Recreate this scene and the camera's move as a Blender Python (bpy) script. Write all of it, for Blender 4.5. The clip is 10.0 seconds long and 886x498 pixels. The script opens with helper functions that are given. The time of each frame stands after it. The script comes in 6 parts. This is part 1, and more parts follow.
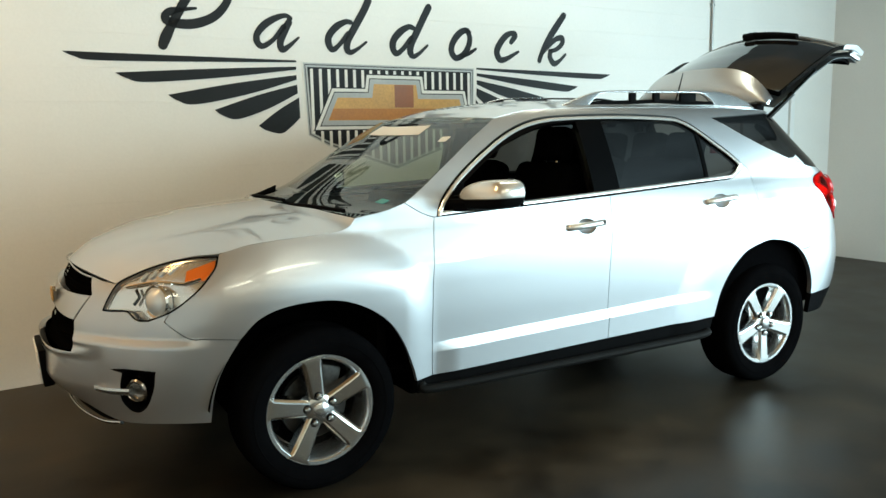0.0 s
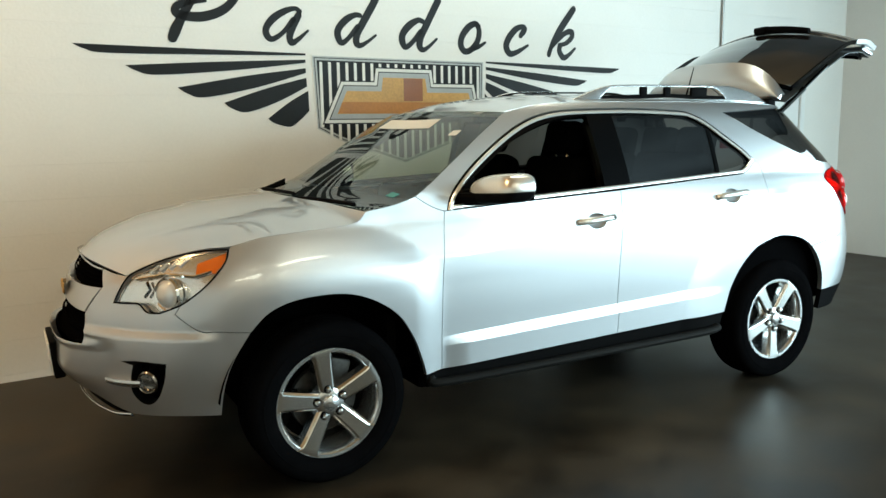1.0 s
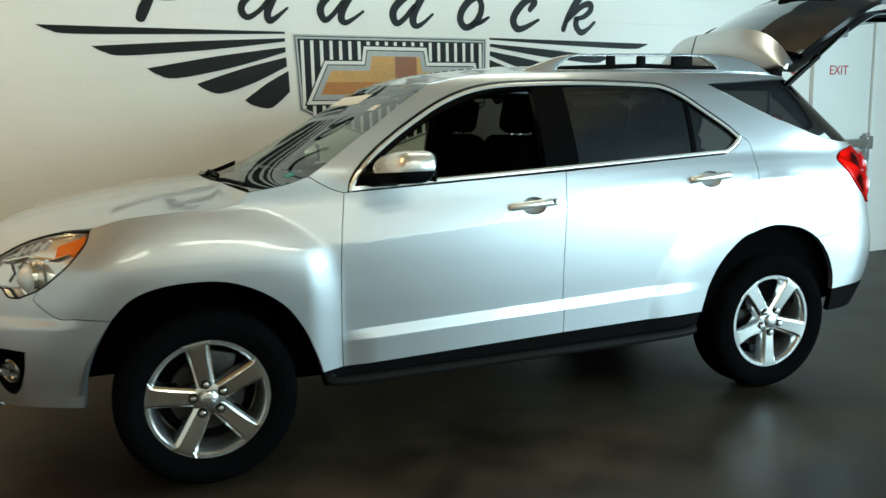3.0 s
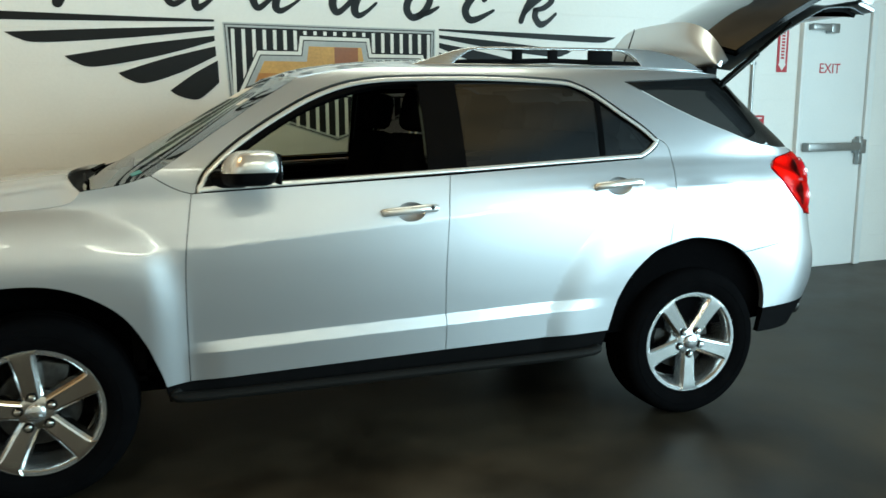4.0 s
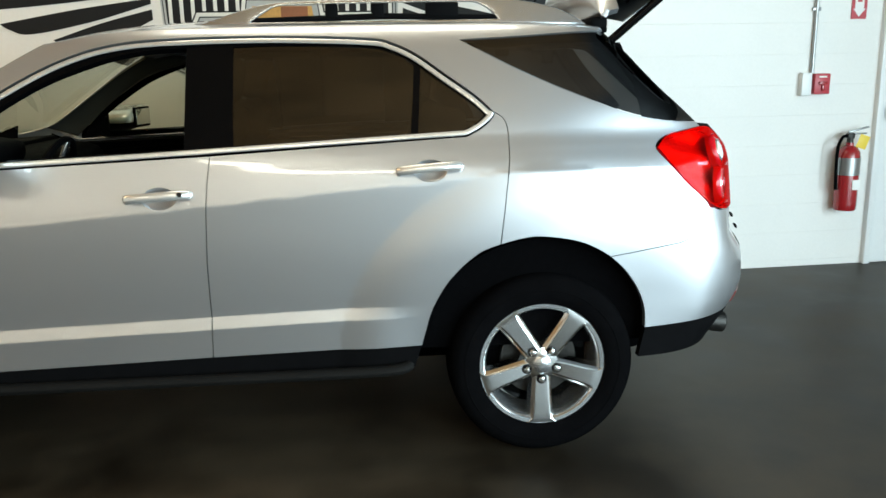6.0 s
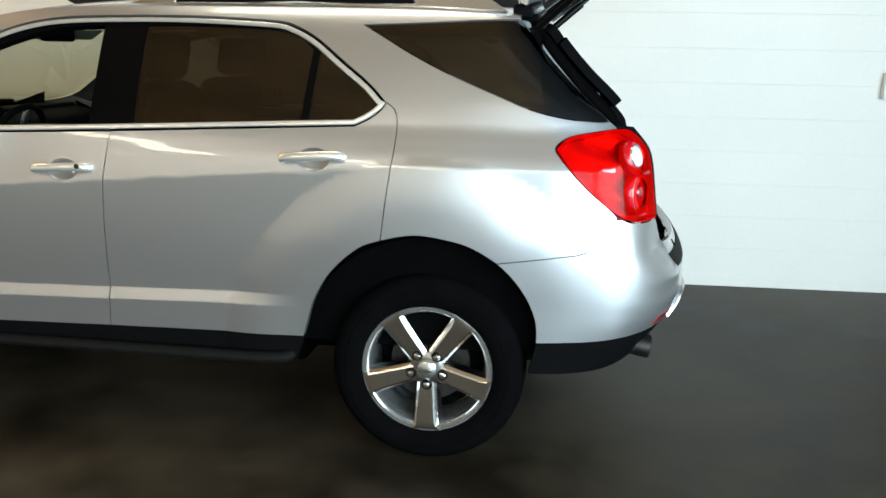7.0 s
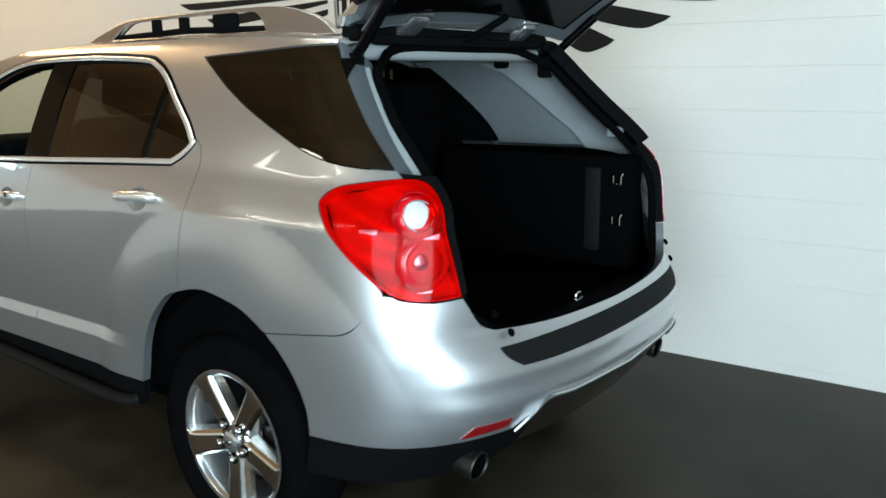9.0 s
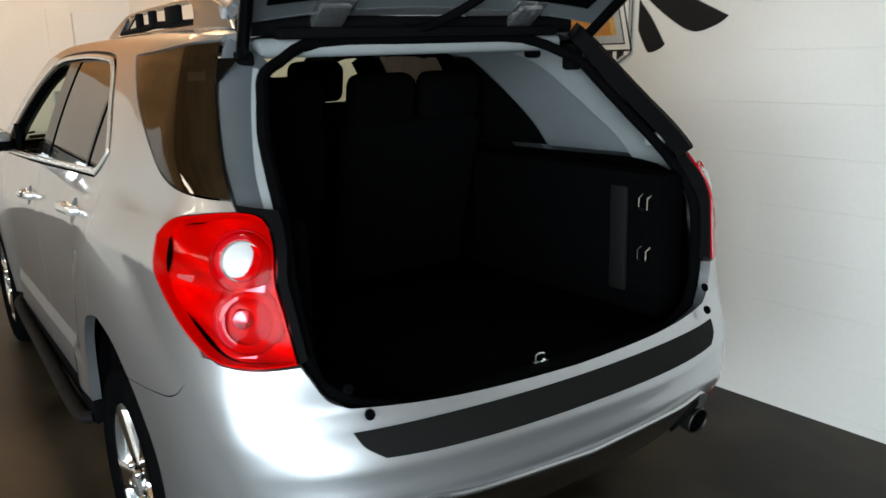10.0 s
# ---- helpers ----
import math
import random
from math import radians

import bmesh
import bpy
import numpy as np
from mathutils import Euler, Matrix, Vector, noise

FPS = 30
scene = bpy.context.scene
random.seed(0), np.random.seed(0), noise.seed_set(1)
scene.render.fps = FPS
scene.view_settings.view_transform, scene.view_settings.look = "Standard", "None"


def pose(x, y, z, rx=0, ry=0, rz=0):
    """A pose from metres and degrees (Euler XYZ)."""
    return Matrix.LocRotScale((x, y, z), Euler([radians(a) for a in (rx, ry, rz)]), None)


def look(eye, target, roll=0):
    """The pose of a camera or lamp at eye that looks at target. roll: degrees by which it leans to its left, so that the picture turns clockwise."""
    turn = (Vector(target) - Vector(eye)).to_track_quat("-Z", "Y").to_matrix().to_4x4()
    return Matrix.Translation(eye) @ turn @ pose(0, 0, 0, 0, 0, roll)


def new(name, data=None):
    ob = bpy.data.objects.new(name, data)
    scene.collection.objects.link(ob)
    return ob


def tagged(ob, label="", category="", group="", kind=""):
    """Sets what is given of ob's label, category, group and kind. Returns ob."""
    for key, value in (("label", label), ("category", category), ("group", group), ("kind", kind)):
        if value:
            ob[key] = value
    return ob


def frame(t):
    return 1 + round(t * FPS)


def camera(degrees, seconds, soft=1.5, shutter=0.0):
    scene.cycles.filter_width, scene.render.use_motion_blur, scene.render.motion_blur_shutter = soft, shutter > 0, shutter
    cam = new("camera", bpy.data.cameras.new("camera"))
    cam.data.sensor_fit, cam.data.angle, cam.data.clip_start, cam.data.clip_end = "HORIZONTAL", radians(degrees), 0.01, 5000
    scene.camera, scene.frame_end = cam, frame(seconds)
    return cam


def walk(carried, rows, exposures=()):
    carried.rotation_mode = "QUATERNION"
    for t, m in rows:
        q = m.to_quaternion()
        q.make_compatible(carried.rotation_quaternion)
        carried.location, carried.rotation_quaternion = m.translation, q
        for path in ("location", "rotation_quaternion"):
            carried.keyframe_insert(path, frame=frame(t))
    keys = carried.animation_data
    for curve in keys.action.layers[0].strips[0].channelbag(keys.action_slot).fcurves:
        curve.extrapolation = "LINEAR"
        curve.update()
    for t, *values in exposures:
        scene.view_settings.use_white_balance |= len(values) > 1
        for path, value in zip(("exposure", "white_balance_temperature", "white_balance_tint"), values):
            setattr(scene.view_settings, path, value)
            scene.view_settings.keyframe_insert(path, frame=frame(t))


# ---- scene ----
cam = camera(57.8, 10.0, shutter=0.3)
PATH = [
    (0, (-2.61, -4.022, 1.538), (-1.632, -2.302, 1.247), -1.0),
    (0.5, (-2.618, -4.013, 1.531), (-1.648, -2.291, 1.228), -0.9),
    (1, (-2.624, -4.008, 1.536), (-1.66, -2.282, 1.231), -0.8),
    (1.5, (-2.594, -4.008, 1.537), (-1.639, -2.277, 1.236), -1.6),
    (2, (-2.386, -4.071, 1.521), (-1.562, -2.272, 1.231), -0.9),
    (2.2, (-2.248, -4.086, 1.545), (-1.451, -2.282, 1.211), -1.4),
    (3.3, (-1.418, -4.066, 1.418), (-0.745, -2.209, 1.102), -0.7),
    (3.5, (-1.263, -4.065, 1.45), (-0.617, -2.209, 1.076), -0.1),
    (4, (-0.883, -4.031, 1.454), (-0.261, -2.16, 1.116), -0.3),
    (4.5, (-0.469, -3.948, 1.472), (0.04, -2.048, 1.114), -1.9),
    (5, (-0.081, -3.905, 1.494), (0.237, -1.966, 1.123), -1.3),
    (5.5, (0.368, -3.804, 1.489), (0.654, -1.862, 1.108), -0.5),
    (6, (0.834, -3.771, 1.473), (0.979, -1.823, 1.04), -1.1),
    (6.2, (1.031, -3.763, 1.503), (1.095, -1.812, 1.067), -1.1),
    (7.3, (2.219, -3.495, 1.504), (1.768, -1.611, 1.004), 0.1),
    (7.5, (2.426, -3.415, 1.527), (1.861, -1.562, 1.032), -1.3),
    (8, (2.84, -3.162, 1.538), (2.1, -1.359, 1.091), -0.7),
    (8.5, (3.231, -2.808, 1.544), (2.205, -1.145, 1.115), -0.9),
    (9, (3.476, -2.356, 1.523), (2.279, -0.811, 1.096), -0.6),
    (9.5, (3.661, -1.819, 1.55), (2.233, -0.478, 1.147), -1.0),
    (10, (3.728, -1.31, 1.565), (2.123, -0.213, 1.093), -1.7),
]
walk(cam, [(t, look(eye, target, roll)) for t, eye, target, roll in PATH],
     [(0, -0.08, 6240, -6), (1.5, -0.12, 6240, -6), (2.2, -0.38, 6080, -9), (3.5, -0.2, 5880, -11), (4.8, -0.19, 5880, -11), (5.5, -0.15, 5880, -11), (6.0, -0.04, 6400, 1), (8.0, -0.15, 6440, 3), (9.0, -0.29, 6300, 2), (9.5, -0.4, 6180, 1), (10.0, -0.42, 6800, 10)])

# ---- world, daylight, lamps ----
scene.view_settings.exposure = 0.0
world = bpy.data.worlds.new("sky")
scene.world = world
world.use_nodes = True
_n = world.node_tree.nodes
_sky = _n.new("ShaderNodeTexSky")
_sky.sky_type, _sky.sun_disc, _sky.sun_elevation, _sky.sun_rotation = "NISHITA", False, radians(50), radians(200)
_n["Background"].inputs["Strength"].default_value = 0.12
world.node_tree.links.new(_sky.outputs[0], _n["Background"].inputs["Color"])

# the room is turned three degrees against the car: u along the mural wall, v from it into the room
WALL = Matrix.Translation((0, 1.675, 0)) @ Matrix.Rotation(math.atan(0.055), 4, "Z") @ Matrix.Diagonal((1, -1, 1, 1))
U0, U1, V1, HIGH, GROUND = -6.6, 6.09, 9.5, 4.3, -0.012


def room(u, v, z):
    return WALL @ Vector((u, v, z))


def area_lamp(name, u, v, z, to, sx, sy, power, colour):
    lamp = bpy.data.lights.new(name, "AREA")
    lamp.shape, lamp.size, lamp.size_y, lamp.energy, lamp.color = "RECTANGLE", sx, sy, power, colour
    ob = new(name, lamp)
    ob.matrix_world = look(room(u, v, z), room(*to))
    return ob


area_lamp("daylight_in_doorway", 4.1, V1 - 0.05, 1.75, (4.1, 0, 1.6), 3.4, 3.3, 440, (0.74, 0.89, 1.0))
area_lamp("daylight_in_side_doorway", U1 - 0.02, 6.6, 1.75, (0, 6.6, 1.6), 4.2, 3.3, 740, (0.74, 0.89, 1.0))
for lamp_u, lamp_v, power, tone in ((-4.4, 1.9, 92, (1.0, 0.57, 0.25)), (-4.3, 8.1, 55, (1.0, 0.86, 0.68)), (-0.6, 8.1, 65, (1.0, 0.86, 0.68)), (0.5, 1.9, 30, (1.0, 0.86, 0.68))):
    area_lamp("ceiling_lamp_light", lamp_u, lamp_v, HIGH - 0.14, (lamp_u, lamp_v, 0), 2.4, 0.6, power, tone)

# ---- materials ----
def material(name, base, rough=0.5, metal=0.0, coat=0.0, coat_rough=0.03, vary=0.0, scale=8.0, bump=0.0, bump_scale=60.0, spec=0.5):
    """A surface with tone variation at two scales and fine relief."""
    m = bpy.data.materials.new(name)
    m.use_nodes = True
    nt = m.node_tree
    p = nt.nodes["Principled BSDF"]
    p.inputs["Base Color"].default_value = (*base, 1)
    p.inputs["Roughness"].default_value = rough
    p.inputs["Metallic"].default_value = metal
    p.inputs["Coat Weight"].default_value = coat
    p.inputs["Coat Roughness"].default_value = coat_rough
    p.inputs["Specular IOR Level"].default_value = spec
    if vary or bump:
        co = nt.nodes.new("ShaderNodeTexCoord")
        n1, n2 = nt.nodes.new("ShaderNodeTexNoise"), nt.nodes.new("ShaderNodeTexNoise")
        n1.inputs["Scale"].default_value, n1.inputs["Detail"].default_value = scale, 4
        n2.inputs["Scale"].default_value, n2.inputs["Detail"].default_value = bump_scale, 3
        for n in (n1, n2):
            nt.links.new(co.outputs["Object"], n.inputs["Vector"])
        if vary:
            mul = nt.nodes.new("ShaderNodeMix")
            mul.data_type = "RGBA"
            mixed = nt.nodes.new("ShaderNodeMath")
            mixed.operation, mixed.inputs[1].default_value = "MULTIPLY_ADD", 0.6
            nt.links.new(n1.outputs["Fac"], mixed.inputs[0])
            low = nt.nodes.new("ShaderNodeMath")
            low.operation, low.inputs[1].default_value = "MULTIPLY", 0.4
            nt.links.new(n2.outputs["Fac"], low.inputs[0])
            nt.links.new(low.outputs[0], mixed.inputs[2])
            ramp = nt.nodes.new("ShaderNodeMapRange")
            ramp.inputs["From Min"].default_value, ramp.inputs["From Max"].default_value = 0.3, 0.7
            nt.links.new(mixed.outputs[0], ramp.inputs["Value"])
            nt.links.new(ramp.outputs[0], mul.inputs["Factor"])
            mul.inputs["A"].default_value = (*[c * (1 - vary) for c in base], 1)
            mul.inputs["B"].default_value = (*[min(1, c * (1 + vary)) for c in base], 1)
            nt.links.new(mul.outputs["Result"], p.inputs["Base Color"])
            rr = nt.nodes.new("ShaderNodeMapRange")
            rr.inputs["To Min"].default_value, rr.inputs["To Max"].default_value = max(0, rough - 0.12 * (vary > 0.05)), min(1, rough + 0.12 * (vary > 0.05))
            nt.links.new(n1.outputs["Fac"], rr.inputs["Value"])
            nt.links.new(rr.outputs[0], p.inputs["Roughness"])
        if bump:
            b = nt.nodes.new("ShaderNodeBump")
            b.inputs["Strength"].default_value, b.inputs["Distance"].default_value = bump, 0.01
            nt.links.new(n2.outputs["Fac"], b.inputs["Height"])
            nt.links.new(b.outputs[0], p.inputs["Normal"])
    return m


def sheet_glass(name, tint, ior=1.5, rough=0.0, graze=1.0):
    """A thin pane: tinted see-through with a Fresnel gloss."""
    m = bpy.data.materials.new(name)
    m.use_nodes = True
    nt = m.node_tree
    nt.nodes.remove(nt.nodes["Principled BSDF"])
    out = nt.nodes["Material Output"]
    clear, gloss, mix, face, fifth, fres = (nt.nodes.new("ShaderNode" + k) for k in ("BsdfTransparent", "BsdfGlossy", "MixShader", "LayerWeight", "Math", "MapRange"))
    clear.inputs["Color"].default_value = (*tint, 1)
    gloss.inputs["Roughness"].default_value = rough
    face.inputs["Blend"].default_value = 0.5
    fifth.operation, fifth.inputs[1].default_value = "POWER", 5
    fres.inputs["To Min"].default_value, fres.inputs["To Max"].default_value = ((ior - 1) / (ior + 1)) ** 2 * 1.6, graze
    for a, b in ((face.outputs["Facing"], fifth.inputs[0]), (fifth.outputs[0], fres.inputs["Value"]), (fres.outputs[0], mix.inputs[0]), (clear.outputs[0], mix.inputs[1]), (gloss.outputs[0], mix.inputs[2]), (mix.outputs[0], out.inputs[0])):
        nt.links.new(a, b)
    return m


def paint_flakes(name, base):
    """Silver metallic car paint: flakes under a clear coat."""
    m = material(name, base, rough=0.36, metal=0.86, coat=1.0, coat_rough=0.02)
    nt = m.node_tree
    co, n, b = nt.nodes.new("ShaderNodeTexCoord"), nt.nodes.new("ShaderNodeTexVoronoi"), nt.nodes.new("ShaderNodeBump")
    n.inputs["Scale"].default_value = 900
    b.inputs["Strength"].default_value, b.inputs["Distance"].default_value = 0.05, 0.001
    nt.links.new(co.outputs["Object"], n.inputs["Vector"])
    nt.links.new(n.outputs["Distance"], b.inputs["Height"])
    nt.links.new(b.outputs[0], nt.nodes["Principled BSDF"].inputs["Normal"])
    return m


def glowing(name, colour, strength):
    m = material(name, (0.8, 0.8, 0.8))
    p = m.node_tree.nodes["Principled BSDF"]
    p.inputs["Emission Color"].default_value, p.inputs["Emission Strength"].default_value = (*colour, 1), strength
    return m


M = dict(
    paint=paint_flakes("silver_car_paint", (0.51, 0.522, 0.542)),
    chrome=material("polished_chrome", (0.82, 0.82, 0.80), rough=0.06, metal=1.0),
    alloy=material("polished_alloy", (0.72, 0.71, 0.69), rough=0.15, metal=1.0, vary=0.04, scale=25),
    cap=material("brushed_chrome", (0.80, 0.785, 0.75), rough=0.22, metal=0.7),
    satin=material("satin_silver_trim", (0.54, 0.545, 0.55), rough=0.24, metal=0.9),
    skid=material("dark_satin_metal", (0.30, 0.29, 0.28), rough=0.18, metal=1.0),
    black=material("black_plastic", (0.0042, 0.0042, 0.0046), rough=0.55, vary=0.15, scale=30, bump=0.05, bump_scale=500, spec=0.012),
    gloss=material("gloss_black", (0.002, 0.002, 0.0022), rough=0.10, spec=0.08),
    rubber=material("tyre_rubber", (0.003, 0.003, 0.0033), rough=0.8, vary=0.25, scale=14, bump=0.08, bump_scale=220, spec=0.0),
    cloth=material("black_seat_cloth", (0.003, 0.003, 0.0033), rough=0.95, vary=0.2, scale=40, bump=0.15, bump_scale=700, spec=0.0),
    mesh=material("matt_black_mesh", (0.002, 0.002, 0.0022), rough=0.9, spec=0.0),
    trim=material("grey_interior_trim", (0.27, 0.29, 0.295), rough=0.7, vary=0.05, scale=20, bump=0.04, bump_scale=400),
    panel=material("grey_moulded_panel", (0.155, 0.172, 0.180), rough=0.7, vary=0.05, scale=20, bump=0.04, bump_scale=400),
    dim=material("dark_pillar_trim", (0.055, 0.054, 0.045), rough=0.8, bump=0.04, bump_scale=400, spec=0.2),
    headliner=material("grey_headliner_fabric", (0.34, 0.35, 0.35), rough=0.95, bump=0.08, bump_scale=600),
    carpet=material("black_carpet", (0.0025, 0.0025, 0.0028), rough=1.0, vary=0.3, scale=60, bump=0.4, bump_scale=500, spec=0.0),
    iron=material("cast_iron", (0.045, 0.043, 0.04), rough=0.5, metal=0.9, vary=0.3, scale=30),
    screen=sheet_glass("windscreen_glass", (0.66, 0.74, 0.64), ior=1.5),
    backglass=material("dark_rear_glass", (0.012, 0.010, 0.009), rough=0.06, spec=1.0, coat=1.0),
    tint=sheet_glass("dark_privacy_glass", (0.075, 0.072, 0.066), ior=1.66),
    smoke=sheet_glass("smoked_quarter_glass", (0.038, 0.037, 0.035), ior=1.66),
    lens=sheet_glass("clear_lamp_lens", (0.93, 0.94, 0.94), ior=1.5),
    reflector=material("lamp_reflector", (0.80, 0.80, 0.80), rough=0.2, metal=0.85),
    bowl=material("white_lamp_bowl", (0.70, 0.68, 0.66), rough=0.25, metal=0.3),
    primer=material("grey_painted_steel", (0.095, 0.107, 0.115), rough=0.55, metal=0.0, vary=0.06, scale=12),
    red=material("red_lamp_lens", (0.52, 0.003, 0.012), rough=0.10, coat=0.25, spec=0.35),
    redglass=sheet_glass("red_lens_glass", (0.95, 0.008, 0.014), ior=1.17, rough=0.05, graze=0.2),
    darkred=material("dark_red_lens", (0.17, 0.004, 0.007), rough=0.15, coat=1.0),
    # pink for the reflections painted onto the tail lamps
    glint=material("pink_lens_glint", (0.74, 0.13, 0.16), rough=0.25, metal=0.8, coat=0.3),
    amber=material("amber_reflector", (0.95, 0.20, 0.02), rough=0.15, coat=1.0),
    bulb=material("white_lamp_lens", (0.62, 0.62, 0.62), rough=0.12, coat=0.8),
    pad=material("ribbed_black_pad", (0.007, 0.0068, 0.0064), rough=0.7, vary=0.12, scale=25, bump=0.15, bump_scale=180, spec=0.12),
    wall=material("white_painted_block", (0.76, 0.745, 0.71), rough=0.55, vary=0.035, scale=1.6, bump=0.12, bump_scale=55),
    ink=material("black_wall_paint", (0.009, 0.0095, 0.0105), rough=0.5, vary=0.2, scale=3, bump=0.1, bump_scale=55, spec=0.2),
    silver=material("silver_wall_paint", (0.40, 0.42, 0.42), rough=0.5, vary=0.15, scale=4),
    white=material("white_wall_paint", (0.74, 0.74, 0.70), rough=0.5, vary=0.03, scale=4),
    gold=material("gold_wall_paint", (0.56, 0.32, 0.085), rough=0.5, vary=0.28, scale=2.2),
    orange=material("burnt_orange_wall_paint", (0.46, 0.185, 0.028), rough=0.5, vary=0.22, scale=3),
    rust=material("rust_wall_paint", (0.28, 0.10, 0.035), rough=0.5, vary=0.15, scale=5),
    cream=material("cream_wall_paint", (0.76, 0.71, 0.63), rough=0.6, vary=0.12, scale=1.2),
    door=material("white_door_enamel", (0.74, 0.75, 0.74), rough=0.4, vary=0.03, scale=2),
    steel=material("brushed_steel", (0.33, 0.34, 0.34), rough=0.35, metal=0.9, vary=0.08, scale=40),
    sign_red=material("red_sign_enamel", (0.42, 0.035, 0.05), rough=0.4, vary=0.06, scale=12),
    sign_white=material("white_sign_enamel", (0.74, 0.72, 0.70), rough=0.4),
    ext_red=material("red_cylinder_enamel", (0.28, 0.012, 0.016), rough=0.25, coat=0.5),
    yellow=material("yellow_tag", (0.75, 0.55, 0.06), rough=0.5),
    paper=material("white_paper", (0.80, 0.79, 0.76), rough=0.6),
    teal=material("teal_sticker", (0.06, 0.30, 0.30), rough=0.5),
    tube=glowing("fluorescent_tube", (1.0, 0.93, 0.82), 5.0),
)


def concrete():
    """Dark sealed concrete: blotches, scuffs and a worn sheen."""
    m = material("sealed_concrete", (0.085, 0.078, 0.070), rough=0.42, bump=0.015, bump_scale=40, spec=0.17)
    nt = m.node_tree
    p = nt.nodes["Principled BSDF"]
    co = nt.nodes.new("ShaderNodeTexCoord")
    big, mid = nt.nodes.new("ShaderNodeTexNoise"), nt.nodes.new("ShaderNodeTexNoise")
    big.inputs["Scale"].default_value, big.inputs["Detail"].default_value, big.inputs["Distortion"].default_value = 0.7, 5, 0.6
    mid.inputs["Scale"].default_value, mid.inputs["Detail"].default_value = 2.6, 5
    for n in (big, mid):
        nt.links.new(co.outputs["Object"], n.inputs["Vector"])
    add = nt.nodes.new("ShaderNodeMath")
    add.operation = "MULTIPLY_ADD"
    add.inputs[1].default_value = 0.45
    half = nt.nodes.new("ShaderNodeMath")
    half.operation, half.inputs[1].default_value = "MULTIPLY", 0.55
    nt.links.new(big.outputs["Fac"], half.inputs[0])
    nt.links.new(mid.outputs["Fac"], add.inputs[0])
    nt.links.new(half.outputs[0], add.inputs[2])
    ramp = nt.nodes.new("ShaderNodeValToRGB")
    ramp.color_ramp.elements[0].position, ramp.color_ramp.elements[0].color = 0.41, (0.0115, 0.0090, 0.0058, 1)
    ramp.color_ramp.elements[1].position, ramp.color_ramp.elements[1].color = 0.63, (0.0480, 0.0385, 0.0260, 1)
    nt.links.new(add.outputs[0], ramp.inputs[0])
    nt.links.new(ramp.outputs[0], p.inputs["Base Color"])
    rr = nt.nodes.new("ShaderNodeMapRange")
    rr.inputs["From Min"].default_value, rr.inputs["From Max"].default_value = 0.3, 0.7
    rr.inputs["To Min"].default_value, rr.inputs["To Max"].default_value = 0.38, 0.48
    nt.links.new(mid.outputs["Fac"], rr.inputs["Value"])
    nt.links.new(rr.outputs[0], p.inputs["Roughness"])
    return m


M["floor"] = concrete()


def boards():
    """Brown ceiling boards, uneven in tone, with warm light fading to dark grey on the doorway side put into the
    colour.
    """
    m = material("ceiling_boards_lit_to_dim", (0.3, 0.2, 0.1), rough=0.9)
    nt = m.node_tree
    co, sep, n, add, ramp, wide, mul = (nt.nodes.new("ShaderNode" + k) for k in ("TexCoord", "SeparateXYZ", "TexNoise", "Math", "ValToRGB", "TexNoise", "Mix"))
    n.inputs["Scale"].default_value, n.inputs["Detail"].default_value = 0.45, 4
    wide.inputs["Scale"].default_value, wide.inputs["Detail"].default_value = 1.1, 3
    add.operation, add.inputs[1].default_value = "MULTIPLY_ADD", 2.2
    # warm-lit brown to dim grey: the lighting sits in the board colour
    ramp.color_ramp.elements[0].position, ramp.color_ramp.elements[0].color = 0.30, (0.70, 0.40, 0.17, 1)
    ramp.color_ramp.elements[1].position, ramp.color_ramp.elements[1].color = 0.62, (0.13, 0.14, 0.15, 1)
    span = nt.nodes.new("ShaderNodeMapRange")
    span.inputs["From Min"].default_value, span.inputs["From Max"].default_value = 0.9, 6.2
    mul.data_type, mul.blend_type = "RGBA", "MULTIPLY"
    mul.inputs["Factor"].default_value = 0.75
    for p, q in ((co.outputs["Object"], sep.inputs[0]), (co.outputs["Object"], n.inputs["Vector"]), (co.outputs["Object"], wide.inputs["Vector"]), (n.outputs["Fac"], add.inputs[0]), (sep.outputs["X"], add.inputs[2]),
                 (add.outputs[0], span.inputs["Value"]), (span.outputs[0], ramp.inputs[0]), (ramp.outputs[0], mul.inputs["A"]), (wide.outputs["Fac"], mul.inputs["B"]), (mul.outputs["Result"], nt.nodes["Principled BSDF"].inputs["Base Color"])):
        nt.links.new(p, q)
    return m


M["ceil"] = boards()

# ---- mesh kit ----
def mesh_object(name, verts, faces, mat, parent=None, label="", normals=None, smooth=True):
    me = bpy.data.meshes.new(name)
    me.from_pydata([tuple(v) for v in verts], [], [tuple(f) for f in faces])
    me.materials.append(mat)
    me.polygons.foreach_set("use_smooth", [smooth] * len(me.polygons))
    if normals is not None:
        me.normals_split_custom_set([tuple(normals[l.vertex_index]) for l in me.loops])
    me.update()
    ob = new(name, me)
    if parent:
        ob.parent = parent
    if label:
        ob["label"] = label
    return ob


def part(name, bm, mat, parent=None, label="", smooth=35):
    """Links a bmesh as one mesh object under a thing or a part. smooth: degrees above which edges stay sharp."""
    me = bpy.data.meshes.new(name)
    bmesh.ops.recalc_face_normals(bm, faces=bm.faces)
    if smooth:
        for f in bm.faces:
            f.smooth = True
        for e in bm.edges:
            if len(e.link_faces) == 2 and e.calc_face_angle(0) > radians(smooth):
                e.smooth = False
    bm.to_mesh(me)
    bm.free()
    me.materials.append(mat)
    ob = new(name, me)
    if parent:
        ob.parent = parent
    if label:
        ob["label"] = label
    return ob


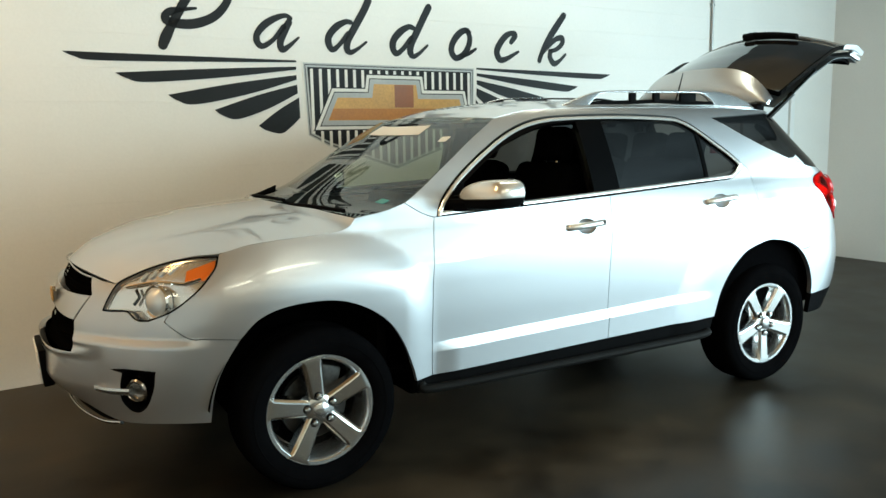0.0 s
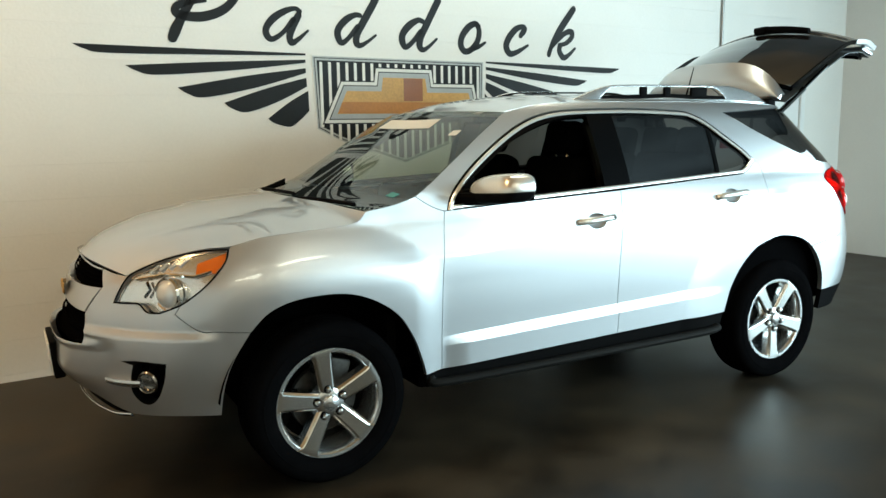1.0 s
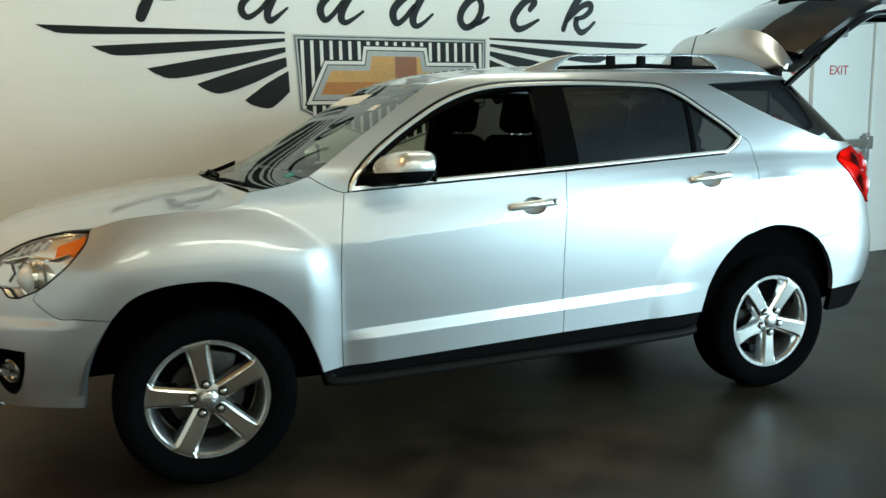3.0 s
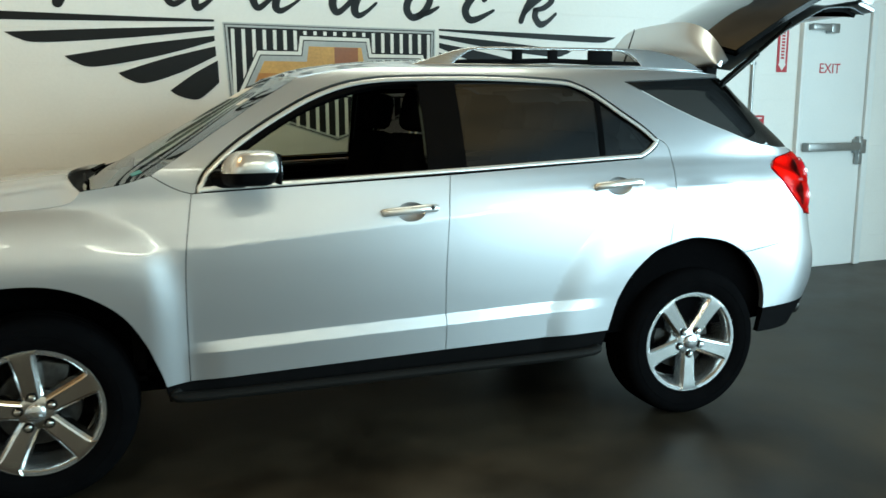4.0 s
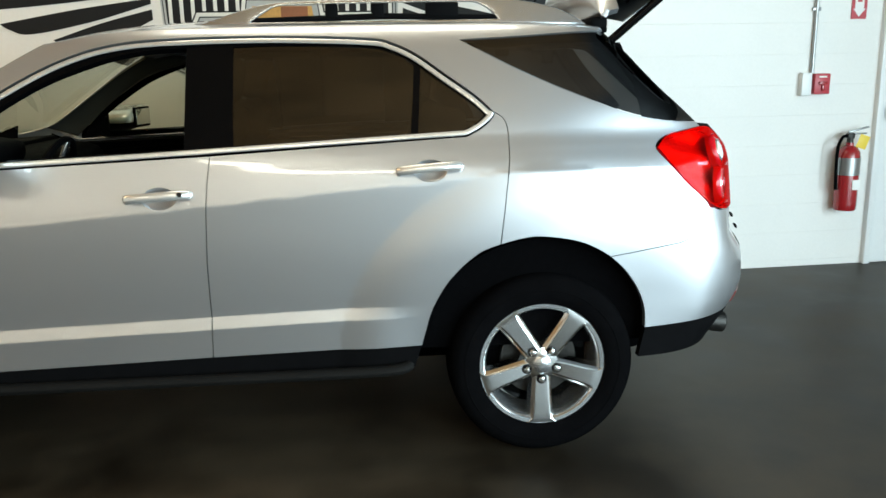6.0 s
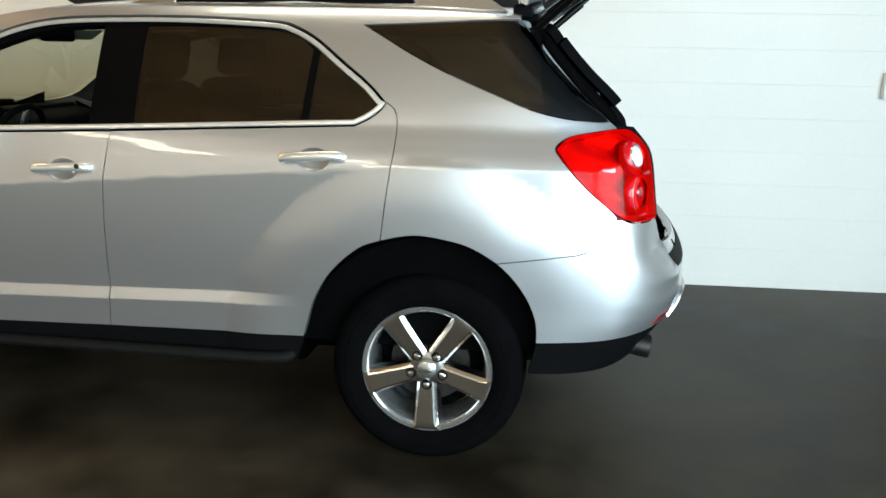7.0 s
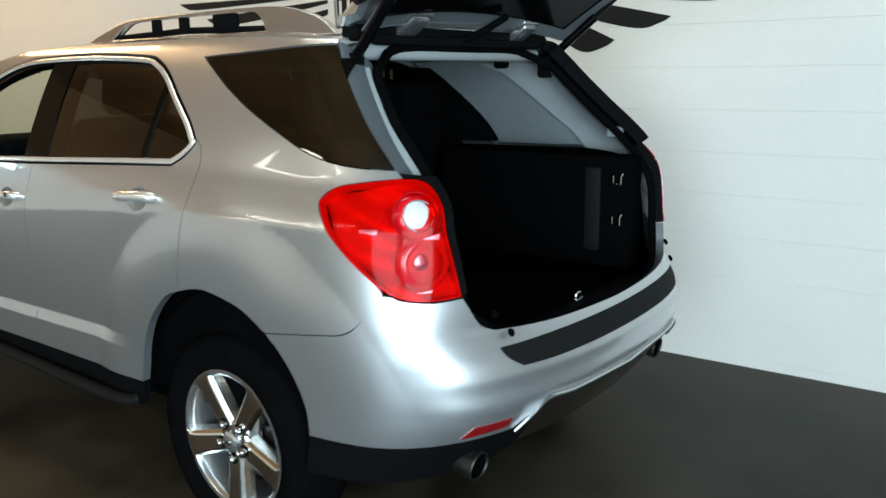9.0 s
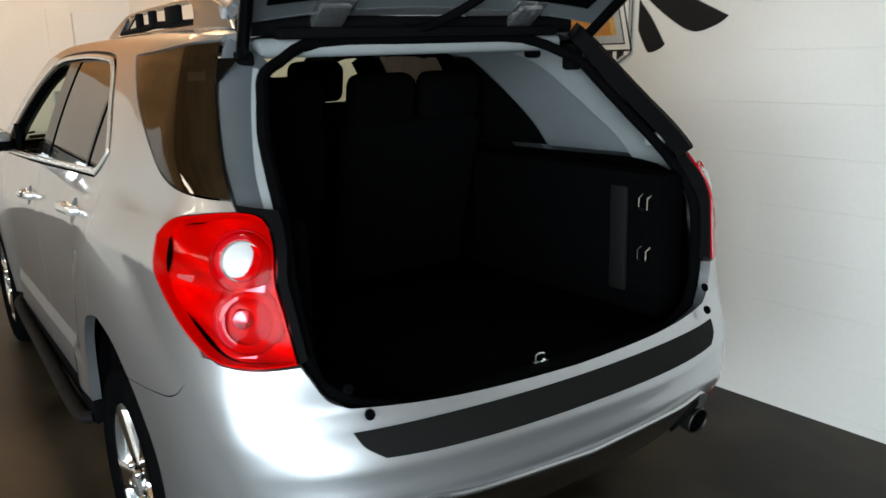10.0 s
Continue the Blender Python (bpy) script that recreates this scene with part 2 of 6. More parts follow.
def box_bm(sx, sy, sz, m=Matrix(), bevel=0.0, seg=2):
    bm = bmesh.new()
    bmesh.ops.create_cube(bm, size=1, matrix=Matrix.Diagonal((sx, sy, sz, 1)))
    if bevel:
        bmesh.ops.bevel(bm, geom=bm.edges[:], offset=bevel, segments=seg, profile=0.5, affect="EDGES")
    bmesh.ops.transform(bm, matrix=m, verts=bm.verts)
    return bm


def join_bm(*bms):
    out = bmesh.new()
    for b in bms:
        me = bpy.data.meshes.new("tmp")
        b.to_mesh(me)
        out.from_mesh(me)
        b.free()
        bpy.data.meshes.remove(me)
    return out


def lathe_bm(profile, steps=48, m=Matrix(), closed=False):
    """Turns (radius, height) pairs about z."""
    bm = bmesh.new()
    rings = []
    for r, h in profile:
        if r < 1e-5:
            rings.append([bm.verts.new((0, 0, h))])
        else:
            rings.append([bm.verts.new((r * math.cos(2 * math.pi * k / steps), r * math.sin(2 * math.pi * k / steps), h)) for k in range(steps)])
    pairs = list(zip(rings, rings[1:])) + ([(rings[-1], rings[0])] if closed else [])
    for a, b in pairs:
        for k in range(steps):
            q = (k + 1) % steps
            if len(a) == 1 and len(b) > 1:
                bm.faces.new((a[0], b[q], b[k]))
            elif len(b) == 1 and len(a) > 1:
                bm.faces.new((a[k], a[q], b[0]))
            elif len(a) > 1:
                bm.faces.new((a[k], a[q], b[q], b[k]))
    bmesh.ops.transform(bm, matrix=m, verts=bm.verts)
    return bm


def tube_bm(points, radius, sides=10, closed=False, flat=1.0, normals=None):
    """A tube along points; flat squeezes it along the given normals."""
    bm = bmesh.new()
    pts = [Vector(p) for p in points]
    n = len(pts)
    rings, up = [], None
    for i, p in enumerate(pts):
        a = pts[(i - 1) % n] if (closed or i) else p
        b = pts[(i + 1) % n] if (closed or i < n - 1) else p
        d = (b - a).normalized()
        if normals is not None:
            up = Vector(normals[i])
        elif up is None:
            up = d.orthogonal()
        up = (up - d * up.dot(d)).normalized()
        side = d.cross(up)
        r = radius(i / max(1, n - 1)) if callable(radius) else radius
        rings.append([bm.verts.new(p + side * (r * math.cos(2 * math.pi * k / sides)) + up * (r * flat * math.sin(2 * math.pi * k / sides))) for k in range(sides)])
    for i in range(n if closed else n - 1):
        a, b = rings[i], rings[(i + 1) % n]
        for k in range(sides):
            q = (k + 1) % sides
            bm.faces.new((a[k], a[q], b[q], b[k]))
    if not closed:
        bm.faces.new(rings[0][::-1])
        bm.faces.new(rings[-1])
    return bm


def curve(points, per=8, closed=False):
    """A Catmull-Rom curve through points of any dimension."""
    P = [np.array(p, float) for p in points]
    n, out = len(P), []
    for i in range(n if closed else n - 1):
        a, b, c, d = (P[(i + k) % n] if closed else P[min(max(i + k, 0), n - 1)] for k in (-1, 0, 1, 2))
        for k in range(per):
            t = k / per
            out.append(0.5 * (2 * b + (c - a) * t + (2 * a - 5 * b + 4 * c - d) * t * t + (3 * b - a - 3 * c + d) * t ** 3))
    if not closed:
        out.append(P[-1])
    return [tuple(float(v) for v in p) for p in out]


def outline(*runs, per=6):
    """A closed outline of curved runs that meet in corners."""
    out = []
    for r in runs:
        c = curve(r, per) if len(r) > 2 else [tuple(map(float, p)) for p in r]
        for p in c:
            if not out or math.dist(p, out[-1]) > 1e-4:
                out.append(p)
    if math.dist(out[0], out[-1]) < 1e-4:
        out.pop()
    return out


def shrink(poly, d):
    """Moves an outline inwards by d."""
    n = len(poly)
    area = sum(poly[i][0] * poly[(i + 1) % n][1] - poly[(i + 1) % n][0] * poly[i][1] for i in range(n))
    sgn = 1 if area > 0 else -1
    out = []
    for i in range(n):
        (ax, ay), (bx, by), (cx, cy) = poly[i - 1], poly[i], poly[(i + 1) % n]
        e1, e2 = Vector((bx - ax, by - ay)).normalized(), Vector((cx - bx, cy - by)).normalized()
        n1, n2 = Vector((-e1.y, e1.x)) * sgn, Vector((-e2.y, e2.x)) * sgn
        m = n1 + n2
        m = m / max(0.35, m.dot(n1)) if m.length > 0.2 else n1
        out.append((bx + m.x * d, by + m.y * d))
    return out


def fill_2d(poly, holes, step, cuts=()):
    """Triangles that fill an outline with holes, cut along a grid."""
    bm = bmesh.new()
    edges = []
    for loop in (poly, *holes):
        vs = [bm.verts.new((x, y, 0)) for x, y in loop]
        edges += [bm.edges.new((vs[i], vs[(i + 1) % len(vs)])) for i in range(len(vs))]
    bmesh.ops.triangle_fill(bm, use_beauty=True, use_dissolve=False, edges=edges, normal=(0, 0, 1))
    if step:
        for axis in (0, 1):
            lo, hi = min(p[axis] for p in poly), max(p[axis] for p in poly)
            no = (1, 0, 0) if axis == 0 else (0, 1, 0)
            for k in range(math.floor(lo / step) + 1, math.ceil(hi / step)):
                bmesh.ops.bisect_plane(bm, geom=bm.verts[:] + bm.edges[:] + bm.faces[:], dist=1e-6, plane_co=tuple(k * step * c for c in no), plane_no=no)
    for co, no in cuts:
        bmesh.ops.bisect_plane(bm, geom=bm.verts[:] + bm.edges[:] + bm.faces[:], dist=1e-6, plane_co=(*co, 0), plane_no=(*no, 0))
    bm.verts.index_update()
    co = np.array([v.co[:2] for v in bm.verts])
    faces = []
    for f in bm.faces:
        ids = [v.index for v in f.verts]
        faces.append(ids if f.normal.z > 0 else ids[::-1])
    rim = []
    for e in bm.edges:
        if len(e.link_faces) == 1:
            l = e.link_loops[0]
            a, b = l.vert.index, l.link_loop_next.vert.index
            rim.append((a, b) if e.link_faces[0].normal.z > 0 else (b, a))
    bm.free()
    return co, faces, rim


def flat_bm(poly, thick, m, holes=()):
    """A flat plate of an outline in the plane of m's x and y, thick along m's z."""
    co, faces, rim = fill_2d(poly, holes, 0)
    bm = bmesh.new()
    top = [bm.verts.new((x, y, thick)) for x, y in co]
    low = [bm.verts.new((x, y, 0)) for x, y in co]
    for f in faces:
        bm.faces.new([top[i] for i in f])
        bm.faces.new([low[i] for i in f[::-1]])
    for a, b in rim:
        bm.faces.new((low[a], low[b], top[b], top[a]))
    bmesh.ops.transform(bm, matrix=m, verts=bm.verts)
    return bm


def grid_object(name, fn, nu, nv, mat, parent=None, label="", depth=0.0):
    """A sheet from fn(u, v) over the unit square, with a folded rim of that depth."""
    us, vs = np.meshgrid(np.linspace(0, 1, nu), np.linspace(0, 1, nv), indexing="ij")
    P, e = fn(us, vs), 1e-4
    du = fn(np.clip(us + e, 0, 1), vs) - fn(np.clip(us - e, 0, 1), vs)
    dv = fn(us, np.clip(vs + e, 0, 1)) - fn(us, np.clip(vs - e, 0, 1))
    N = np.cross(du, dv)
    N /= np.maximum(np.linalg.norm(N, axis=-1, keepdims=True), 1e-12)
    verts, nor = list(P.reshape(-1, 3)), list(N.reshape(-1, 3))
    faces = [(i * nv + j, (i + 1) * nv + j, (i + 1) * nv + j + 1, i * nv + j + 1) for i in range(nu - 1) for j in range(nv - 1)]
    if depth:
        rim = [(i, 0) for i in range(nu)] + [(nu - 1, j) for j in range(1, nv)] + [(i, nv - 1) for i in range(nu - 2, -1, -1)] + [(0, j) for j in range(nv - 2, 0, -1)]
        base, k = len(verts), len(rim)
        for i, j in rim:
            verts += [P[i, j], P[i, j] - N[i, j] * depth]
        for r in range(k):
            i, j = rim[r]
            a, b = rim[r], rim[(r + 1) % k]
            t = P[b] - P[a]
            side = np.cross(t, N[a])
            side = side / max(np.linalg.norm(side), 1e-9)
            nor += [side, side]
        for r in range(k):
            q = (r + 1) % k
            faces.append((base + 2 * r, base + 2 * r + 1, base + 2 * q + 1, base + 2 * q))
    return mesh_object(name, verts, faces, mat, parent, label, nor)

# ---- the room ----
def slab(name, u0, u1, v0, v1, z0, z1, mat, label, parent=None, bevel=0.0):
    bm = box_bm(u1 - u0, v1 - v0, z1 - z0, Matrix.Translation(((u0 + u1) / 2, (v0 + v1) / 2, (z0 + z1) / 2)), bevel)
    bmesh.ops.transform(bm, matrix=WALL, verts=bm.verts)
    ob = part(name, bm, mat, parent, "" if parent else label, smooth=0)
    return ob if parent else tagged(ob, label, name.split("_")[0], kind="structure")


slab("floor", U0 - 0.3, U1 + 0.3, -0.3, V1 + 0.3, -0.2, GROUND, M["floor"], "dark sealed concrete workshop floor with scuffs and blotches")
slab("ceiling", U0 - 0.3, U1 + 0.3, -0.3, V1 + 0.3, HIGH, HIGH + 0.2, M["ceil"], "boarded ceiling coloured from warm-lit brown to dim grey near the doorway")
slab("wall_mural", U0 - 0.3, U1 + 0.3, -0.3, -0.012, GROUND, HIGH, M["wall"], "white painted block wall with a winged emblem mural")
slab("wall_far", U1, U1 + 0.3, 0.0, 4.4, GROUND, HIGH, M["wall"], "plain white painted wall meeting the mural wall")
slab("wall_far_end", U1, U1 + 0.3, 8.8, V1, GROUND, HIGH, M["wall"], "narrow white wall beside the side doorway")
slab("wall_far_head", U1, U1 + 0.3, 4.4, 8.8, 3.5, HIGH, M["wall"], "white wall over the side doorway")
slab("wall_near", U0 - 0.3, U0, 0.0, V1, GROUND, 2.62, M["wall"], "white painted wall beyond the car's nose")
# unseen brown upper part, added so the side glass reflects something dark
slab("wall_near_head", U0 - 0.3, U0, 0.0, V1, 2.62, HIGH, M["ceil"], "added unseen brown boards over the white end wall, darkening glass reflections")
slab("wall_back", U0 - 0.3, 2.3, V1, V1 + 0.3, GROUND, HIGH, M["cream"], "cream painted wall beside the wide vehicle doorway")
slab("wall_back_end", 5.9, U1 + 0.3, V1, V1 + 0.3, GROUND, HIGH, M["wall"], "narrow white wall beside the wide vehicle doorway")
slab("wall_back_head", 2.3, 5.9, V1, V1 + 0.3, 3.6, HIGH, M["wall"], "white wall over the wide vehicle doorway")
slab("ground", U0 - 40, U1 + 60, -60, V1 + 90, -0.5, -0.21, M["floor"], "grey paved yard outside the doorway")


def wall_courses():
    """The painted block courses of the mural wall, each with eased edges."""
    rise = 0.2155
    wall = bpy.data.objects["wall_mural"]
    k, z = 0, 0.035 - rise
    while z < HIGH:
        a, b = max(z, GROUND) + 0.0002, min(z + rise, HIGH) - 0.0002
        if b - a > 0.01:
            slab("course", U0, U1, -0.013, 0.0, a, b, M["wall"], "", wall, bevel=0.0009)
        z += rise
        k += 1


wall_courses()


def ceiling_lamp(u, v):
    m = WALL @ Matrix.Translation((u, v, HIGH - 0.06))
    lamp = part("ceiling_lamp", box_bm(2.5, 0.7, 0.10, m, 0.01), M["door"])
    tagged(lamp, "long white fluorescent fitting on the ceiling", "ceiling lamp", "ceiling lamps")
    for dv in (-0.24, -0.08, 0.08, 0.24):
        bm = tube_bm([(-1.18, dv, -0.065), (1.18, dv, -0.065)], 0.014)
        bmesh.ops.transform(bm, matrix=m, verts=bm.verts)
        part("tube", bm, M["tube"], lamp, "glowing fluorescent tube")


for lu, lv in ((-4.4, 1.9), (-4.3, 8.1), (-0.6, 8.1), (0.5, 1.9)):
    ceiling_lamp(lu, lv)


# ---- the painted mural ----
FACE = WALL @ Matrix(((1, 0, 0, 0), (0, 0, 1, 0), (0, 1, 0, 0), (0, 0, 0, 1)))   # x along the wall, y up, z out of the wall
mural = part("mural", flat_bm([(-0.539, 2.053), (0.988, 2.049), (0.973, 1.531), (0.81, 1.430), (0.23, 1.240), (-0.34, 1.430), (-0.515, 1.519)], 0.0035, FACE), M["white"], smooth=0)
tagged(mural, "painted winged shield mural in black, silver and gold", "mural")


def painted(name, poly, lift, mat, label=""):
    part(name, flat_bm(poly, lift, FACE), mat, mural, label, smooth=0)


def feathers():
    left = [((-2.126, 2.070), (-1.92, 2.018), (-0.583, 2.046), (-0.583, 2.060)),
            ((-1.822, 1.945), (-1.62, 1.888), (-0.585, 1.994), (-0.585, 2.016)),
            ((-1.500, 1.808), (-1.32, 1.745), (-0.585, 1.922), (-0.585, 1.956)),
            ((-1.194, 1.708), (-1.03, 1.645), (-0.580, 1.826), (-0.583, 1.888)),
            ((-0.884, 1.598), (-0.72, 1.540), (-0.569, 1.652), (-0.572, 1.796))]
    right = [((2.530, 2.030), (2.33, 1.985), (1.010, 2.036), (1.010, 2.050)),
             ((2.130, 1.915), (1.95, 1.868), (1.012, 1.984), (1.012, 2.006)),
             ((1.787, 1.802), (1.60, 1.748), (1.012, 1.915), (1.012, 1.950)),
             ((1.480, 1.692), (1.30, 1.632), (1.008, 1.822), (1.010, 1.884)),
             ((1.150, 1.580), (1.06, 1.545), (0.995, 1.650), (1.000, 1.790))]
    for tip, belly, low, high in left + right:
        mid = ((belly[0] + low[0]) / 2, belly[1] + (low[1] - belly[1]) * 0.40)
        low_run = curve([tip, ((tip[0] * 2 + belly[0]) / 3, (tip[1] * 0.4 + belly[1] * 0.6)), belly, mid, low], 6)
        top = curve([high, ((high[0] + tip[0]) / 2, high[1] * 0.56 + tip[1] * 0.44), tip], 6)
        poly = low_run + top[:-1]
        painted("feather", poly if tip[0] < 0 else poly[::-1], 0.004, M["ink"])


feathers()


def shield():
    ring = [(-0.531, 2.046), (0.980, 2.042), (0.965, 1.535), (0.80, 1.437), (0.23, 1.248), (-0.333, 1.437), (-0.507, 1.523)]
    painted("shield_rim", ring, 0.0045, M["silver"], "silver painted border")
    painted("shield_line", shrink(ring, 0.010), 0.0050, M["ink"], "dark painted line")
    painted("shield_rim", shrink(ring, 0.016), 0.0055, M["silver"], "silver painted border")
    painted("shield_field", shrink(ring, 0.030), 0.0060, M["ink"], "black painted field")
    for k in range(21):
        x = -0.468 + k * 0.0697
        low = 1.535 if abs(x - 0.225) > 0.66 else 1.465 - 0.28 * (0.66 - abs(x - 0.225))
        painted("stripe", [(x - 0.0115, 2.004), (x + 0.0115, 2.004), (x + 0.0115, low), (x - 0.0115, low)], 0.0068, M["white"], "")
    cross = [(-0.470, 1.553), (-0.313, 1.874), (-0.040, 1.874), (-0.024, 1.978), (0.484, 1.976), (0.500, 1.868), (0.890, 1.868), (0.965, 1.553)]
    painted("emblem_outline", cross, 0.0075, M["ink"], "dark painted line")
    painted("emblem_edge", shrink(cross, 0.009), 0.0082, M["white"], "white painted edge")
    painted("emblem_line", shrink(cross, 0.033), 0.0089, M["ink"], "dark painted line")
    painted("emblem_bevel", shrink(cross, 0.040), 0.0096, M["silver"], "silver painted bevel")
    painted("emblem_face", shrink(cross, 0.076), 0.0103, M["gold"], "gold painted face")
    painted("emblem_shade", [(-0.345, 1.632), (-0.306, 1.717), (0.815, 1.717), (0.838, 1.632)], 0.0110, M["orange"], "burnt orange painted band")
    painted("emblem_patch", [(0.221, 1.725), (0.392, 1.725), (0.392, 1.899), (0.221, 1.899)], 0.0110, M["rust"], "rust-brown painted block")


shield()


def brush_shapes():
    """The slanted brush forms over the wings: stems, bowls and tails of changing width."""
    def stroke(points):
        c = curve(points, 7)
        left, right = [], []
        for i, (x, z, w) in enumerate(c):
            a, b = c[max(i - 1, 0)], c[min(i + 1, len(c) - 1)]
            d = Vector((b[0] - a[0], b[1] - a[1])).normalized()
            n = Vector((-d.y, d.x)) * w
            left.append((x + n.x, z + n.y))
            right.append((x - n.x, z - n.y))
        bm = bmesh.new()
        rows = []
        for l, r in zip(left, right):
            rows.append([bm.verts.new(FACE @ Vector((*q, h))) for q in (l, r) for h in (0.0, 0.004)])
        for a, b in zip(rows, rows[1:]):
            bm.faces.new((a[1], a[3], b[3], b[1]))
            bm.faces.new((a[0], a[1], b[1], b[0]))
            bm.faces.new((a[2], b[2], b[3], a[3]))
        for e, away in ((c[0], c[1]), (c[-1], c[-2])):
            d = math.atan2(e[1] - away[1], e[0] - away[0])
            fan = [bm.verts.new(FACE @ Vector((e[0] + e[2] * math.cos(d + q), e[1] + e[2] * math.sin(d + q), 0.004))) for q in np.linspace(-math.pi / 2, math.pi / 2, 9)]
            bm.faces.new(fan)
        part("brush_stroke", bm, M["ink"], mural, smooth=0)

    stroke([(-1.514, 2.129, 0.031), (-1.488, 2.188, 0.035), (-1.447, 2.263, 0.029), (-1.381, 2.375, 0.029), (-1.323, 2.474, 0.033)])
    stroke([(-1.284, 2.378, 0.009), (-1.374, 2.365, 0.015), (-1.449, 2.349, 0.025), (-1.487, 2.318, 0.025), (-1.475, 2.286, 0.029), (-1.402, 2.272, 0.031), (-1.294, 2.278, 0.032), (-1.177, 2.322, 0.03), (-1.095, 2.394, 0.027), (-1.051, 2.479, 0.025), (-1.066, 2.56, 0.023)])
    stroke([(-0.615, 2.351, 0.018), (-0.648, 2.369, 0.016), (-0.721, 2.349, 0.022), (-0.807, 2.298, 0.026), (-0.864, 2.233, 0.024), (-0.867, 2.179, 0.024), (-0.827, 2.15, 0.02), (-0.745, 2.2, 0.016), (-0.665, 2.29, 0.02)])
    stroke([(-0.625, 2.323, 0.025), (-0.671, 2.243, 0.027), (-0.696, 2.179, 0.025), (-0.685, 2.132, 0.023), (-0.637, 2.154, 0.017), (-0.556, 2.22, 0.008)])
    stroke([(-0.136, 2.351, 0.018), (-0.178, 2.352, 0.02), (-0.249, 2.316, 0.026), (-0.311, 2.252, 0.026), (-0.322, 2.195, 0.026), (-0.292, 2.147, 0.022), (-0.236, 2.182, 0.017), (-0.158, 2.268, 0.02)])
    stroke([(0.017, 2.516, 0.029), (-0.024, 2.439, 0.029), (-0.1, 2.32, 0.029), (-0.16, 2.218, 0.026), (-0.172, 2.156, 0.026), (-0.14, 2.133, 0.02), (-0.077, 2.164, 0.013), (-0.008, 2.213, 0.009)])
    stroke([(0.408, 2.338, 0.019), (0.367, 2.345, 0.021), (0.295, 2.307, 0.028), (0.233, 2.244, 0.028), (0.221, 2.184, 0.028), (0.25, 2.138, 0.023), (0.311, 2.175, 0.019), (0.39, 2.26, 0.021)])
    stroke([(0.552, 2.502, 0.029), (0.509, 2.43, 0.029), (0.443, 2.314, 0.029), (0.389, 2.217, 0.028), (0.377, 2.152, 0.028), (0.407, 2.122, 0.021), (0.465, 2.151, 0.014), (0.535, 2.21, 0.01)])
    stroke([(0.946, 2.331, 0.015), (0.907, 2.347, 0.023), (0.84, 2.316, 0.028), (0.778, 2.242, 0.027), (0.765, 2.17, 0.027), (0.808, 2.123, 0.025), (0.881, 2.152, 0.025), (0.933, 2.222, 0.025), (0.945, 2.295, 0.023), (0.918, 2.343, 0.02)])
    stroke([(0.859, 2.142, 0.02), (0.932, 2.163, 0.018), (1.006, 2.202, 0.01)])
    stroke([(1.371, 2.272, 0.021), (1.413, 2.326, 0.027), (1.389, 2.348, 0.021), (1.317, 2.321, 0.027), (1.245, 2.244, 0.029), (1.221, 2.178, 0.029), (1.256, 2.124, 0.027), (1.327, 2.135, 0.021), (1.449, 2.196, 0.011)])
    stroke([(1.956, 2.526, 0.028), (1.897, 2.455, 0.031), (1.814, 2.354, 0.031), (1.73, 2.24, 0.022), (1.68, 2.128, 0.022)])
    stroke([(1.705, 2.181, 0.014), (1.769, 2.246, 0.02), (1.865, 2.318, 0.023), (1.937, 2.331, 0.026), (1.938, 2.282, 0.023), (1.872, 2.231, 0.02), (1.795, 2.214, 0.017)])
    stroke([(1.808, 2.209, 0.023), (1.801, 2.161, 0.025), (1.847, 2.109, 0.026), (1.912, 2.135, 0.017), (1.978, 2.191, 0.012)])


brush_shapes()


